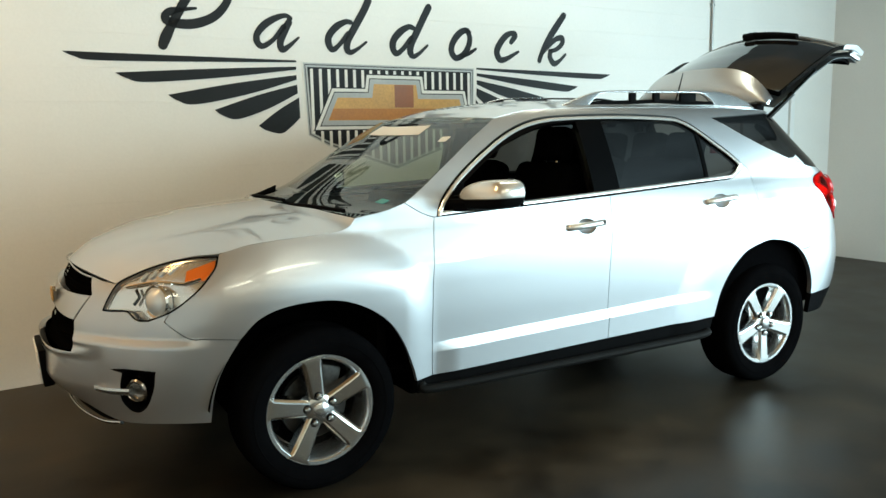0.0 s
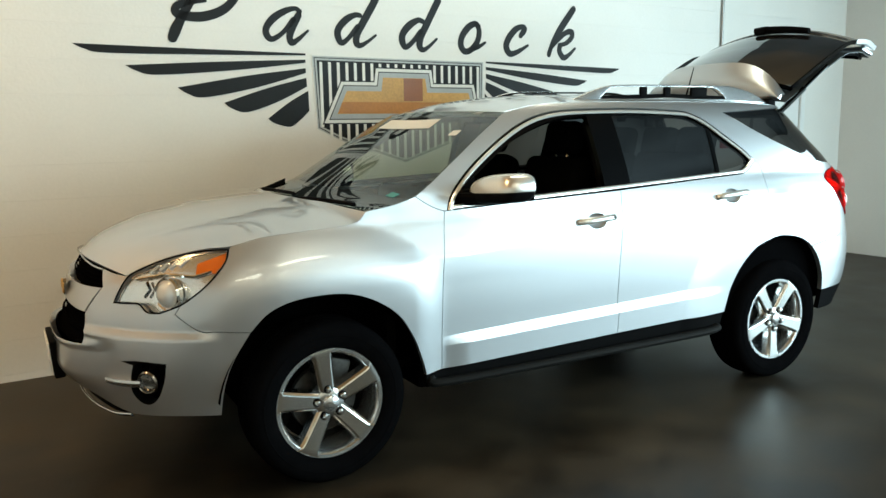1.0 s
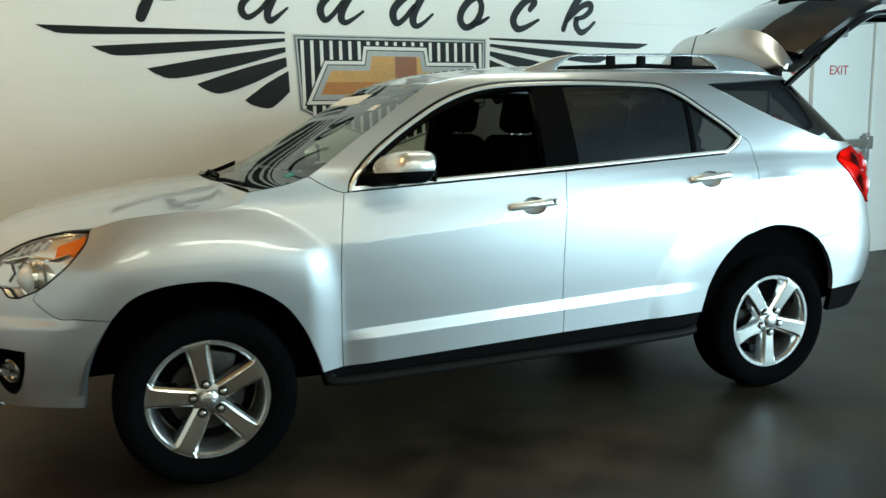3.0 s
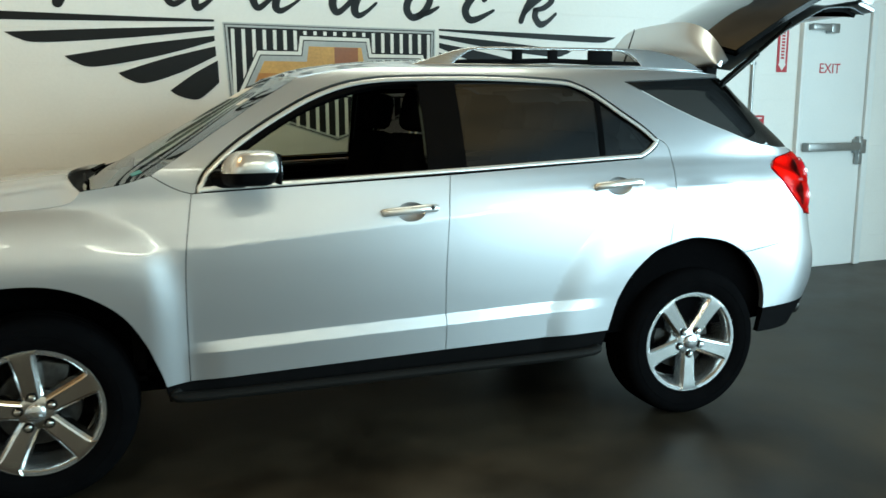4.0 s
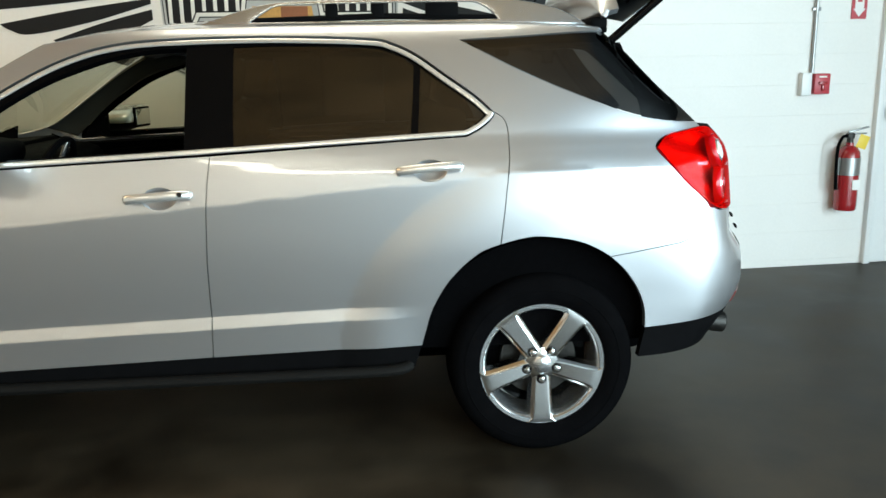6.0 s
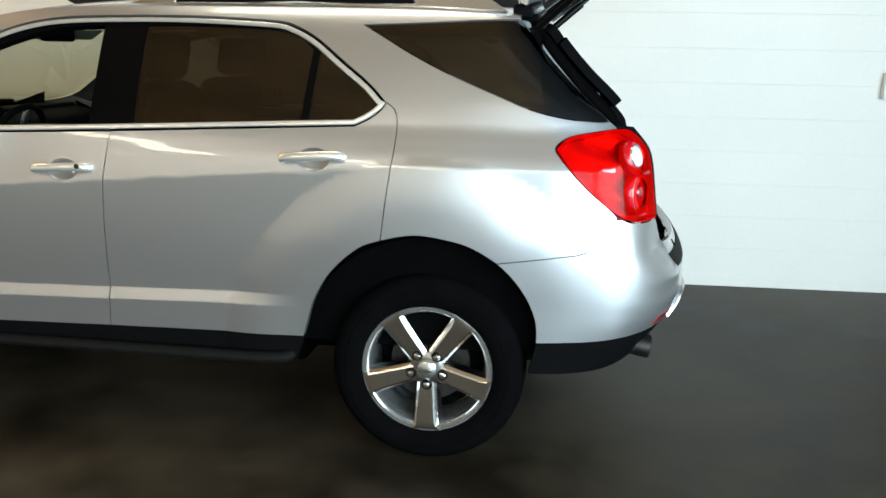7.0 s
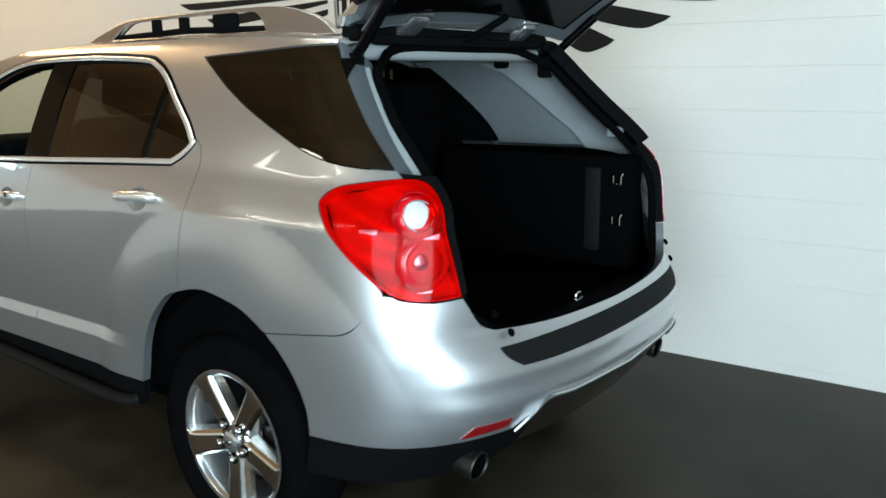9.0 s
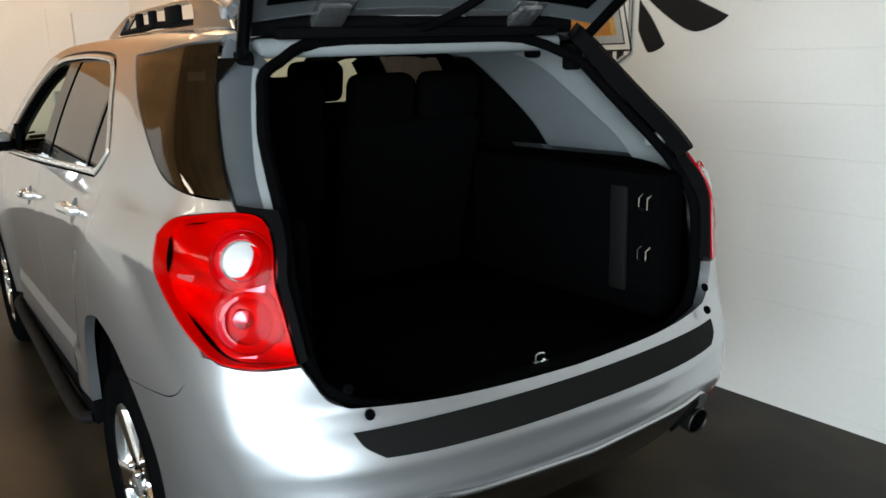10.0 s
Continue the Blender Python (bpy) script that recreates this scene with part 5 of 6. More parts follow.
panel("rear_bumper", rear_bumper, M["paint"], car, gap=0.0016, depth=0.03, step=0.018)
panel("bumper_cladding", outline([(1.857, 0.490), (2.06, 0.500), (2.30, 0.512), (2.48, 0.520)], [(2.48, 0.520), (2.53, 0.555)], [(2.53, 0.555), (2.56, 0.45), (2.50, 0.395)], [(2.50, 0.395), (2.20, 0.375), (1.89, 0.37)], [(1.89, 0.37), (1.857, 0.490)]), M["black"], car, "dark lower bumper cladding", gap=0.002, depth=0.03)
panel("skid_plate", outline([(2.53, 0.562), (2.585, 0.597), (2.72, 0.590), (REND, 0.582)], [(REND, 0.582), (REND, 0.42)], [(REND, 0.42), (2.75, 0.42), (2.60, 0.43)], [(2.60, 0.43), (2.56, 0.46), (2.53, 0.562)]), M["skid"], car, "satin silver rear skid plate", inset=0.006, depth=0.03)
both("skid_edge", lambda: tube_bm(curve([skin(s, z, 0.004) for s, z in [(2.49, 0.515), (2.53, 0.562), (2.585, 0.601), (2.72, 0.593), (REND, 0.585)]], 7), 0.012, 8, flat=0.6), M["satin"], car, "bright skid plate edge")
panel("rear_reflector", outline([(2.30, 0.528), (2.45, 0.543)], [(2.45, 0.543), (2.455, 0.568)], [(2.455, 0.568), (2.33, 0.563)], [(2.33, 0.563), (2.30, 0.528)]), M["darkred"], car, "dark red bumper reflector", inset=-0.003, depth=0.006)
panel("step_pad", outline([(2.440, 0.775), (2.455, 0.745), (2.495, 0.718)], [(2.495, 0.718), (2.65, 0.714), (REND, 0.714)], [(REND, 0.714), (REND, 0.778)], [(REND, 0.778), (2.70, 0.778), (2.440, 0.775)]), M["pad"], car, "ribbed black step pad", inset=-0.003, depth=0.008)


def tailpipe(sgn):
    m = Matrix.Translation((2.090, -0.635 * sgn, 0.437)) @ Matrix.Rotation(radians(98), 4, "Y")
    return lathe_bm([(0.033, 0), (0.042, 0.05), (0.045, 0.16), (0.042, 0.164), (0.0395, 0.158)], 24, m)


def pipe_bore(sgn):
    m = Matrix.Translation((2.090, -0.635 * sgn, 0.437)) @ Matrix.Rotation(radians(98), 4, "Y")
    return lathe_bm([(0.0395, 0.158), (0.034, 0.03), (0, 0.03)], 24, m)


for sgn in (1, -1):
    tip = part("tailpipe", tailpipe(sgn), M["iron"], car, "dark steel exhaust tip")
    part("pipe_bore", pipe_bore(sgn), M["mesh"], tip, "matt black bore")


# outlines of reflections on the tail lamp lens, laid on as pink patches
GLINTS = ([(2.080, 1.118), (2.130, 1.120), (2.128, 1.107), (2.082, 1.111)], [(2.245, 1.096), (2.290, 1.108), (2.288, 1.092)], [(2.215, 0.952), (2.262, 0.958), (2.260, 0.951)])


def lamp_rear():
    o = outline(*LAMP_R)
    panel("tail_lamp_housing", o, M["bowl"], car, "silver lamp housing", inset=lambda s, z: 0.030 + 0.012 * np.sin(55 * z + 20 * s), depth=0, gap=0.004, step=0.02)
    lamps = panel("tail_lamp", o, M["redglass"], car, "red tail lamp lens", inset=-0.006, depth=0.0, gap=0.003, step=0.015, sides=(1,))
    lamps += panel("tail_lamp", o, M["red"], car, "red tail lamp lens", inset=-0.006, depth=0.02, gap=0.003, step=0.03, sides=(-1,))
    panel("tail_lamp_edge", o, M["red"], car, "dark red lens edge", inset=-0.0055, depth=0.03, gap=0.003, holes=[shrink(o, 0.0065)], step=0)
    for lamp, sgn in zip(lamps, (1, -1)):
        mir = Matrix.Diagonal((1, sgn, 1, 1))
        for s, z, r, mat, lab in ((2.226, 1.155, 0.040, "bulb", "white reversing lamp"), (2.248, 1.028, 0.050, "red", "round brake lamp")):
            n = Vector(normal(np.array([s]), np.array([z]))[0])
            n = (n + Vector((0.45, 0.0, 0))).normalized()
            m = mir @ Matrix.Translation(skin(s, z, -0.008)) @ n.to_track_quat("Z", "Y").to_matrix().to_4x4()
            white = mat == "bulb"
            part("round_lamp", lathe_bm([(r, -0.012), (r, 0.010 if white else -0.002), (r * 0.8, 0.017 if white else 0.003), (r * 0.4, 0.021 if white else 0.006), (0, 0.022 if white else 0.007)], 28, m), M[mat], lamp, lab)
            k = 1.62 if white else 1.30
            part("lens_lobe", lathe_bm([(r * 1.02, 0.008), (r * 1.15, 0.009), (r * 1.35, 0.005), (r * 1.55, -0.008), (r * 1.62, -0.026)], 32, m), M["red"], lamp, "raised red lens lobe")
            part("lamp_ring", lathe_bm([(r * k, 0.0), (r * k + 0.0025, 0.006), (r * k + 0.005, 0.0)], 32, m), M["red" if white else "reflector"], lamp, "thin bright ring")
            if white:
                part("bulb_ring", lathe_bm([(r * 0.98, 0.012), (r * 1.08, 0.015), (r * 1.16, 0.006)], 32, m), M["reflector"], lamp, "bright lamp ring")
            else:
                # small pink dome: a painted highlight at the brake lamp's centre
                part("bulb", lathe_bm([(0.024, 0.004), (0.020, 0.010), (0.010, 0.013), (0, 0.014)], 20, m @ Matrix.Translation((-0.012, 0.006, 0))), M["glint"], lamp, "pink glint laid on the brake lamp")
        for glint in GLINTS:
            panel("lens_glint", outline(*[[a, b] for a, b in zip(glint, glint[1:] + glint[:1])]), M["glint"], (lamp, lamp), "pink glint laid on the lamp lens", inset=-0.0064, depth=0, gap=0, step=0.01, sides=(sgn,))


lamp_rear()
# gate pillar behind the quarter glass with its shade in the colour, black garnish below it, seal round the opening
OPEN = [(2.302, 1.555), (2.296, 1.42), (2.302, 1.25), (2.338, 1.10), (2.368, 0.94), (2.395, 0.865), (2.46, 0.826)]
# shade put into the pillar colour: grey on the left, black on the right
for pillar_side, pillar_shade in ((1, "primer"), (-1, "black")):
    panel("gate_pillar", outline([(2.197, 1.262), (2.174, 1.45), (2.152, 1.630)], [(2.152, 1.630), (2.30, 1.612), (2.302, 1.555)], [(s + (0.0 if pillar_side > 0 else 0.035), z) for s, z in OPEN[:3]], [OPEN[2], (2.197, 1.262)]), M[pillar_shade], car, inset=(lambda s, z: 0.012 + 0.45 * (s - 2.17).clip(0, 1)) if pillar_side > 0 else (lambda s, z: -0.030 + 0 * s), depth=0.05, sides=(pillar_side,))
panel("gate_garnish", outline([(2.197, 1.260), OPEN[2]], OPEN[2:5], [OPEN[4], (2.350, 0.930)], [(2.350, 0.930), (2.322, 1.08), (2.298, 1.172), (2.268, 1.234), (2.21, 1.248)], [(2.21, 1.248), (2.197, 1.260)]), M["black"], car, "black pillar garnish", inset=0.0, depth=0.05)


def seal():
    pts = curve([skin(s, z, -0.045) for s, z in OPEN], 6)
    low = [skin(s, 0.818 - 0.012 * k, -0.05) for k, s in enumerate(np.linspace(2.52, REND, 8))]
    top = [Vector(pts[0]) + Vector((-0.03, 0.06, 0.035)), Vector((1.735, -0.35, 1.605)), Vector((1.745, 0, 1.612))]
    return tube_bm(curve([*reversed(top), *[pts[i] for i in range(0, len(pts), 3)], *low[::2]], 4), 0.016, 8)


both("gate_seal", seal, M["rubber"], car, "black rubber gate seal")
part("gate_header", join_bm(box_bm(0.07, 1.12, 0.05, Matrix.Translation((1.712, 0, 1.648)), 0.015), box_bm(0.05, 0.95, 0.03, Matrix.Translation((1.745, 0, 1.628)), 0.01)), M["black"], car, "black roof header over the opening")
part("header_trim", box_bm(0.10, 1.04, 0.05, Matrix.Translation((1.69, 0, 1.592)), 0.020, 3), M["trim"], car, "grey header trim")

# ---- open tailgate ----
gate_open = new("tailgate")
gate_open.parent = car
gate_open["label"] = "raised silver tailgate with dark rear window"
GX = [(1.745, 1.690, 0.605), (1.90, 1.800, 0.637), (2.12, 1.935, 0.657), (2.34, 2.030, 0.652), (2.50, 2.040, 0.637), (2.66, 2.005, 0.600)]


def gate_fn(u0, u1, b0, b1, off, bulge=0.12):
    ga = np.array(GX)
    tt = np.linspace(0, 1, len(ga))

    def fn(a, b):
        u, t = u0 + (u1 - u0) * a, b0 + (b1 - b0) * b
        x, z, w = (cubic(tt, ga[:, k], t) for k in range(3))
        e = 1e-3
        dx, dz = cubic(tt, ga[:, 0], np.clip(t + e, 0, 1)) - cubic(tt, ga[:, 0], np.clip(t - e, 0, 1)), cubic(tt, ga[:, 1], np.clip(t + e, 0, 1)) - cubic(tt, ga[:, 1], np.clip(t - e, 0, 1))
        ln = np.hypot(dx, dz)
        nx, nz = -dz / ln, dx / ln
        k = off + bulge * (1 - u * u)
        return np.stack([x + nx * k, u * w, z + nz * k], -1)
    return fn


grid_object("gate_frame", gate_fn(-1, 1, 0.07, 0.64, -0.012), 25, 21, M["gloss"], gate_open, "black frame of the rear window", depth=0.030)
grid_object("gate_shell", gate_fn(-1, 1, 0.64, 1, -0.010), 25, 17, M["paint"], gate_open, "silver gate shell", depth=0.030)
grid_object("rear_window", gate_fn(-0.985, 0.985, 0.09, 0.635, 0.0), 25, 17, M["backglass"], gate_open, "dark glossy rear window", depth=0.010)
grid_object("gate_lining", lambda a, b: gate_fn(-0.97, 0.97, 0.02, 0.98, -0.065, 0.06)(1 - a, b), 21, 21, M["primer"], gate_open, "grey metal inner panel", depth=0.004)
grid_object("gate_inner_glass", lambda a, b: gate_fn(-0.86, 0.86, 0.085, 0.60, -0.069, 0.06)(1 - a, b), 17, 13, M["gloss"], gate_open, "dark inner window", depth=0.004)
grid_object("gate_trim_panel", lambda a, b: gate_fn(-0.90, 0.90, 0.62, 0.96, -0.072, 0.06)(1 - a, b), 17, 9, M["black"], gate_open, "black inner trim panel", depth=0.02)


def spoiler_fn(a, b):
    u = 2 * a - 1
    top = 1.665 + (0.225 * (1 - np.abs(u) ** 4) + 0.035) * b
    return np.stack([1.728 - 0.050 * (1 - u * u) + 0.050 * b - 0.045 * np.sin(np.pi * b), u * (0.605 - 0.01 * b), top], -1)


grid_object("spoiler", lambda a, b: spoiler_fn(1 - a, b), 33, 13, M["paint"], gate_open, "silver roof spoiler", depth=0.03)
wipe = [Vector(gate_fn(u, u, 0.575, 0.575, 0.030)(np.array(0.0), np.array(0.0))) for u in np.linspace(0.10, -0.56, 9)]
part("rear_wiper", tube_bm(wipe, lambda t: 0.030 - 0.010 * t, 8, flat=0.8), M["black"], gate_open, "black rear wiper at rest")
part("wiper_pivot", box_bm(0.08, 0.09, 0.05, Matrix.Translation(wipe[1]) @ Matrix.Rotation(radians(-18), 4, "Y"), 0.016), M["black"], gate_open, "black wiper pivot cover")
part("gate_lip", box_bm(0.13, 1.06, 0.032, Matrix.Translation((2.70, 0, 2.000)) @ Matrix.Rotation(radians(18), 4, "Y"), 0.014), M["paint"], gate_open, "silver lower gate edge")
for y in (-0.33, 0.33):
    part("hinge", join_bm(box_bm(0.11, 0.09, 0.03, Matrix.Translation((1.765, y, 1.668)) @ Matrix.Rotation(radians(-35), 4, "Y"), 0.008), box_bm(0.05, 0.12, 0.02, Matrix.Translation((1.80, y, 1.700)) @ Matrix.Rotation(radians(-35), 4, "Y"), 0.006)), M["satin"], gate_open, "grey steel hinge")
part("harness", tube_bm(curve([(1.73, -0.10, 1.650), (1.76, -0.05, 1.635), (1.80, 0.05, 1.675), (1.84, 0.12, 1.720)], 6), 0.013, 8), M["rubber"], gate_open, "black cable boot")
for sgn in (1, -1):
    a, b = Vector((1.735, -0.566 * sgn, 1.560)), Vector((2.10, -0.652 * sgn, 1.882))
    strut = part("gas_strut", tube_bm([a, a.lerp(b, 0.55)], 0.017, 12), M["gloss"], gate_open, "black gas strut")
    part("strut_rod", tube_bm([a.lerp(b, 0.5), b], 0.010, 10), M["gloss"], strut, "black strut rod")
    part("strut_mount", box_bm(0.055, 0.05, 0.085, Matrix.Translation((1.738, -0.566 * sgn, 1.545)), 0.012), M["black"], strut, "black strut mount")
for y in (-0.607, 0.607):
    for k in (0, 1):
        part("stop", lathe_bm([(0, 0.003), (0.008, 0.006), (0.012, 0.004), (0.013, 0)], 12, Matrix.Translation((2.276 + 0.035 * k, y * (0.985 - 0.05 * k), 0.868 - 0.055 * k)) @ Matrix.Rotation(radians(60), 4, "Y")), M["rubber"], car, "round rubber stop")


# ---- wheels ----
def wheel(x, y_face, turn, sgn):
    """A five-spoke alloy wheel, built facing +z and then stood up."""
    m = Matrix.Translation((x, -sgn * y_face, 0.352)) @ Matrix.Rotation(radians(90 * sgn), 4, "X") @ Matrix.Rotation(radians(turn * sgn), 4, "Z")
    rim = lathe_bm([(0.240, -0.016), (0.2475, -0.010), (0.2475, -0.003), (0.244, 0.000), (0.230, -0.001), (0.224, -0.006), (0.219, -0.022), (0.213, -0.06), (0.208, -0.17), (0.232, -0.20)], 64, m)
    wheel_ob = part("wheel", rim, M["satin"], car, "polished five-spoke alloy wheel")
    hub = lathe_bm([(0.072, -0.075), (0.072, -0.026), (0.064, -0.014), (0.045, -0.008), (0.0, -0.008)], 40, m)
    part("hub", hub, M["alloy"], wheel_ob)
    for k in range(5):
        r = Matrix.Rotation(radians(270 + 72 * k), 4, "Z")
        bm = bmesh.new()
        secs = []
        for d, w, h in ((0.050, 0.036, -0.010), (0.10, 0.0385, -0.006), (0.16, 0.0415, -0.003), (0.205, 0.045, 0.000), (0.222, 0.049, 0.0008), (0.234, 0.064, 0.0008), (0.239, 0.072, 0.0004)):
            secs.append([bm.verts.new(v) for v in ((d, -w - 0.010, h - 0.045), (d, -w, h - 0.012), (d, -w + 0.009, h - 0.003), (d, -w + 0.015, h), (d, w - 0.015, h), (d, w - 0.009, h - 0.003), (d, w, h - 0.012), (d, w + 0.010, h - 0.045))])
        for a, b in zip(secs, secs[1:]):
            for i in range(7):
                bm.faces.new((a[i], a[i + 1], b[i + 1], b[i]))
            bm.faces.new((a[7], a[0], b[0], b[7]))
        bm.faces.new(secs[0][::-1])
        bm.faces.new(secs[-1])
        bmesh.ops.transform(bm, matrix=m @ r, verts=bm.verts)
        part("spoke", bm, M["alloy"], wheel_ob, smooth=14)
        nut = lathe_bm([(0.0125, -0.02), (0.0125, 0.010), (0.009, 0.016), (0, 0.018)], 12, m @ r @ Matrix.Translation((0.062, 0, -0.006)))
        part("lug_nut", nut, M["chrome"], wheel_ob)
        ring = lathe_bm([(0.0135, 0.0), (0.019, 0.0012), (0.0205, -0.004)], 14, m @ r @ Matrix.Translation((0.062, 0, -0.006)))
        part("nut_seat", ring, M["gloss"], wheel_ob)
    part("centre_cap", lathe_bm([(0.036, -0.01), (0.035, 0.004), (0.028, 0.009), (0, 0.011)], 32, m), M["satin"], wheel_ob, "silver centre cap")
    bow = [(-0.020, -0.005), (-0.017, 0.005), (-0.007, 0.005), (-0.006, 0.009), (0.008, 0.009), (0.007, 0.005), (0.020, 0.005), (0.017, -0.005), (0.007, -0.005), (0.006, -0.009), (-0.008, -0.009), (-0.007, -0.005)]
    part("cap_emblem", flat_bm(bow, 0.003, m @ Matrix.Translation((0, 0, 0.0095))), M["chrome"], wheel_ob, smooth=0)
    w = 0.235
    tyre = [(0.240, -0.005), (0.252, 0.006), (0.288, 0.018), (0.322, 0.017), (0.346, 0.005), (0.357, -0.012), (0.3615, -0.04), (0.363, -0.075), (0.356, -0.077), (0.356, -0.084), (0.363, -0.086), (0.364, -0.118), (0.357, -0.120), (0.357, -0.127), (0.364, -0.129), (0.363, -0.165), (0.357, -0.190), (0.342, -0.21), (0.288, -0.225), (0.24, -0.21)]
    part("tyre", lathe_bm(tyre, 96, m), M["rubber"], wheel_ob, "black rubber tyre")
    part("bead_ring", lathe_bm([(0.300, 0.0186), (0.303, 0.0200), (0.306, 0.0186)], 96, m), M["rubber"], wheel_ob)
    part("brake_disc", lathe_bm([(0.07, -0.085), (0.15, -0.085), (0.152, -0.11), (0.07, -0.11)], 48, m, True), M["iron"], wheel_ob, "grey brake disc")
    part("caliper", box_bm(0.11, 0.16, 0.09, m @ Matrix.Rotation(radians(75 - turn), 4, "Z") @ Matrix.Translation((0.135, 0, -0.10)), 0.015), M["iron"], wheel_ob, "grey brake caliper")
    part("drum_shield", lathe_bm([(0.0, -0.125), (0.20, -0.125), (0.205, -0.16)], 40, m), M["gloss"], wheel_ob, "black backing plate")
    return wheel_ob


for sgn in (1, -1):
    wheel(-1.4285, 0.877, -28, sgn)
    wheel(1.4285, 0.882, 0, sgn)


def wheel_well(x, r, sgn):
    bm = bmesh.new()
    rows = []
    for y in (0.60, 0.868):
        rows.append([bm.verts.new((x + r * math.cos(q), -y * sgn, 0.36 + r * math.sin(q))) for q in np.linspace(radians(8), radians(172), 30)])
    for i in range(29):
        bm.faces.new((rows[0][i], rows[0][i + 1], rows[1][i + 1], rows[1][i]))
    bm.faces.new(rows[0])
    return bm


for sgn in (1, -1):
    part("wheel_well", wheel_well(-1.43, 0.475, sgn), M["mesh"], car, "black wheel arch liner")
    part("wheel_well", wheel_well(1.425, 0.49, sgn), M["mesh"], car, "black wheel arch liner")
part("underbody", join_bm(box_bm(1.80, 1.36, 0.14, Matrix.Translation((0, 0, 0.33)), 0.03), box_bm(3.7, 1.08, 0.18, Matrix.Translation((0.1, 0, 0.36)), 0.04)), M["mesh"], car, "black underbody")


# ---- door mirrors ----
def mirror_shell(lo, hi, sgn, swell=1.0, box=0.36):
    """Part of a rounded mirror housing between two heights of its unit shape."""
    bm = bmesh.new()
    rings = []
    for i in range(17):
        q = lo + (hi - lo) * i / 16
        ring = []
        for k in range(32):
            p = 2 * math.pi * k / 32
            cx, sx = math.cos(p), math.sin(p)
            e = 0.50
            x = abs(cx) ** e * math.copysign(1, cx) * math.cos(q) ** box * swell
            y = abs(sx) ** e * math.copysign(1, sx) * math.cos(q) ** box * swell
            z = math.sin(q) * (1 - (0.42 * max(0, (y + 0.1) / 1.1) ** 1.5 if q > 0 else 0))
            ring.append(bm.verts.new((-0.622 + 0.088 * x + 0.010 * z - 0.018 * y, sgn * (-1.000 + 0.160 * y), 1.250 + 0.066 * z - 0.010 * y)))
        rings.append(ring)
    for a, b in zip(rings, rings[1:]):
        for k in range(32):
            bm.faces.new((a[k], a[(k + 1) % 32], b[(k + 1) % 32], b[k]))
    bm.faces.new(rings[0])
    bm.faces.new(rings[-1])
    return bm


for sgn in (1, -1):
    shell = part("door_mirror", mirror_shell(-0.28, 1.50, sgn), M["cap"], car, "chrome-capped door mirror")
    part("mirror_base", mirror_shell(-1.45, -0.26, sgn, 1.02, 0.28), M["black"], shell, "black mirror base")
    part("mirror_arm", tube_bm([(-0.73, -0.80 * sgn, 1.193), (-0.71, -0.89 * sgn, 1.200), (-0.65, -0.98 * sgn, 1.208)], 0.036, 10, flat=0.7), M["black"], shell, "black mirror arm")
    frame_m = Matrix.Translation((-0.534, -1.004 * sgn, 1.250)) @ Matrix.Rotation(radians(7 * sgn), 4, "Z")
    part("mirror_rim", box_bm(0.016, 0.205, 0.112, frame_m, 0.007), M["black"], shell, "black rim round the mirror glass")
    part("mirror_glass", box_bm(0.006, 0.178, 0.088, frame_m @ Matrix.Translation((0.0075, 0, 0.002)), 0.002), M["chrome"], shell, "mirror glass")
    part("mirror_sail", flat_bm([(-0.80, 1.152), (-0.655, 1.158), (-0.655, 1.300), (-0.735, 1.245)], 0.02, Matrix.Translation((0, -0.806 * sgn, 0)) @ Matrix.Rotation(radians(90), 4, "X") @ Matrix.Translation((0, 0, -0.01))), M["black"], car, "black mirror sail")

# ---- cabin ----
LOW = outline([(-0.95, 0.42), (2.28, 0.42)], [(2.28, 0.42), (2.30, 0.95), (2.20, 1.235)], [(2.20, 1.235), (1.14, 1.225), (0.22, 1.180), (-0.82, 1.135)], [(-0.82, 1.135), (-0.95, 1.19)], [(-0.95, 1.19), (-0.95, 0.42)])
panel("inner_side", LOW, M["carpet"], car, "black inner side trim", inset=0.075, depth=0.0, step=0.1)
panel("door_capping", outline([(-0.82, 1.137), (0.22, 1.182), (1.14, 1.226)], [(1.14, 1.226), (1.14, 1.19)], [(1.14, 1.19), (0.22, 1.145), (-0.82, 1.10)], [(-0.82, 1.10), (-0.82, 1.137)]), M["black"], car, "black door capping", inset=0.045, depth=0.05)
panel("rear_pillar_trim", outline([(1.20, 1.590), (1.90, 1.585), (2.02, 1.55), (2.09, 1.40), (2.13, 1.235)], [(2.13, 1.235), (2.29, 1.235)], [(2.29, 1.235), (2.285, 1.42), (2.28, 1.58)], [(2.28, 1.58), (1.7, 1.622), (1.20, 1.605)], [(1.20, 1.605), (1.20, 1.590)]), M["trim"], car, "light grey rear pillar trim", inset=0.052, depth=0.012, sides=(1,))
panel("rear_pillar_trim", outline([(1.45, 1.600), (1.66, 1.54), (1.82, 1.40), (1.92, 1.215)], [(1.92, 1.215), (2.29, 1.200)], [(2.29, 1.200), (2.285, 1.42), (2.28, 1.58)], [(2.28, 1.58), (1.9, 1.615), (1.45, 1.600)]), M["trim"], car, "light grey rear pillar trim", inset=0.064, depth=0, sides=(-1,))
panel("quarter_trim", outline([(1.02, 1.60), (1.28, 1.345), (1.32, 1.225)], [(1.32, 1.225), (1.46, 1.235)], [(1.46, 1.235), (1.42, 1.40), (1.20, 1.605)], [(1.20, 1.605), (1.02, 1.60)]), M["cloth"], car, "black quarter trim", inset=0.047, depth=0, sides=(1,))
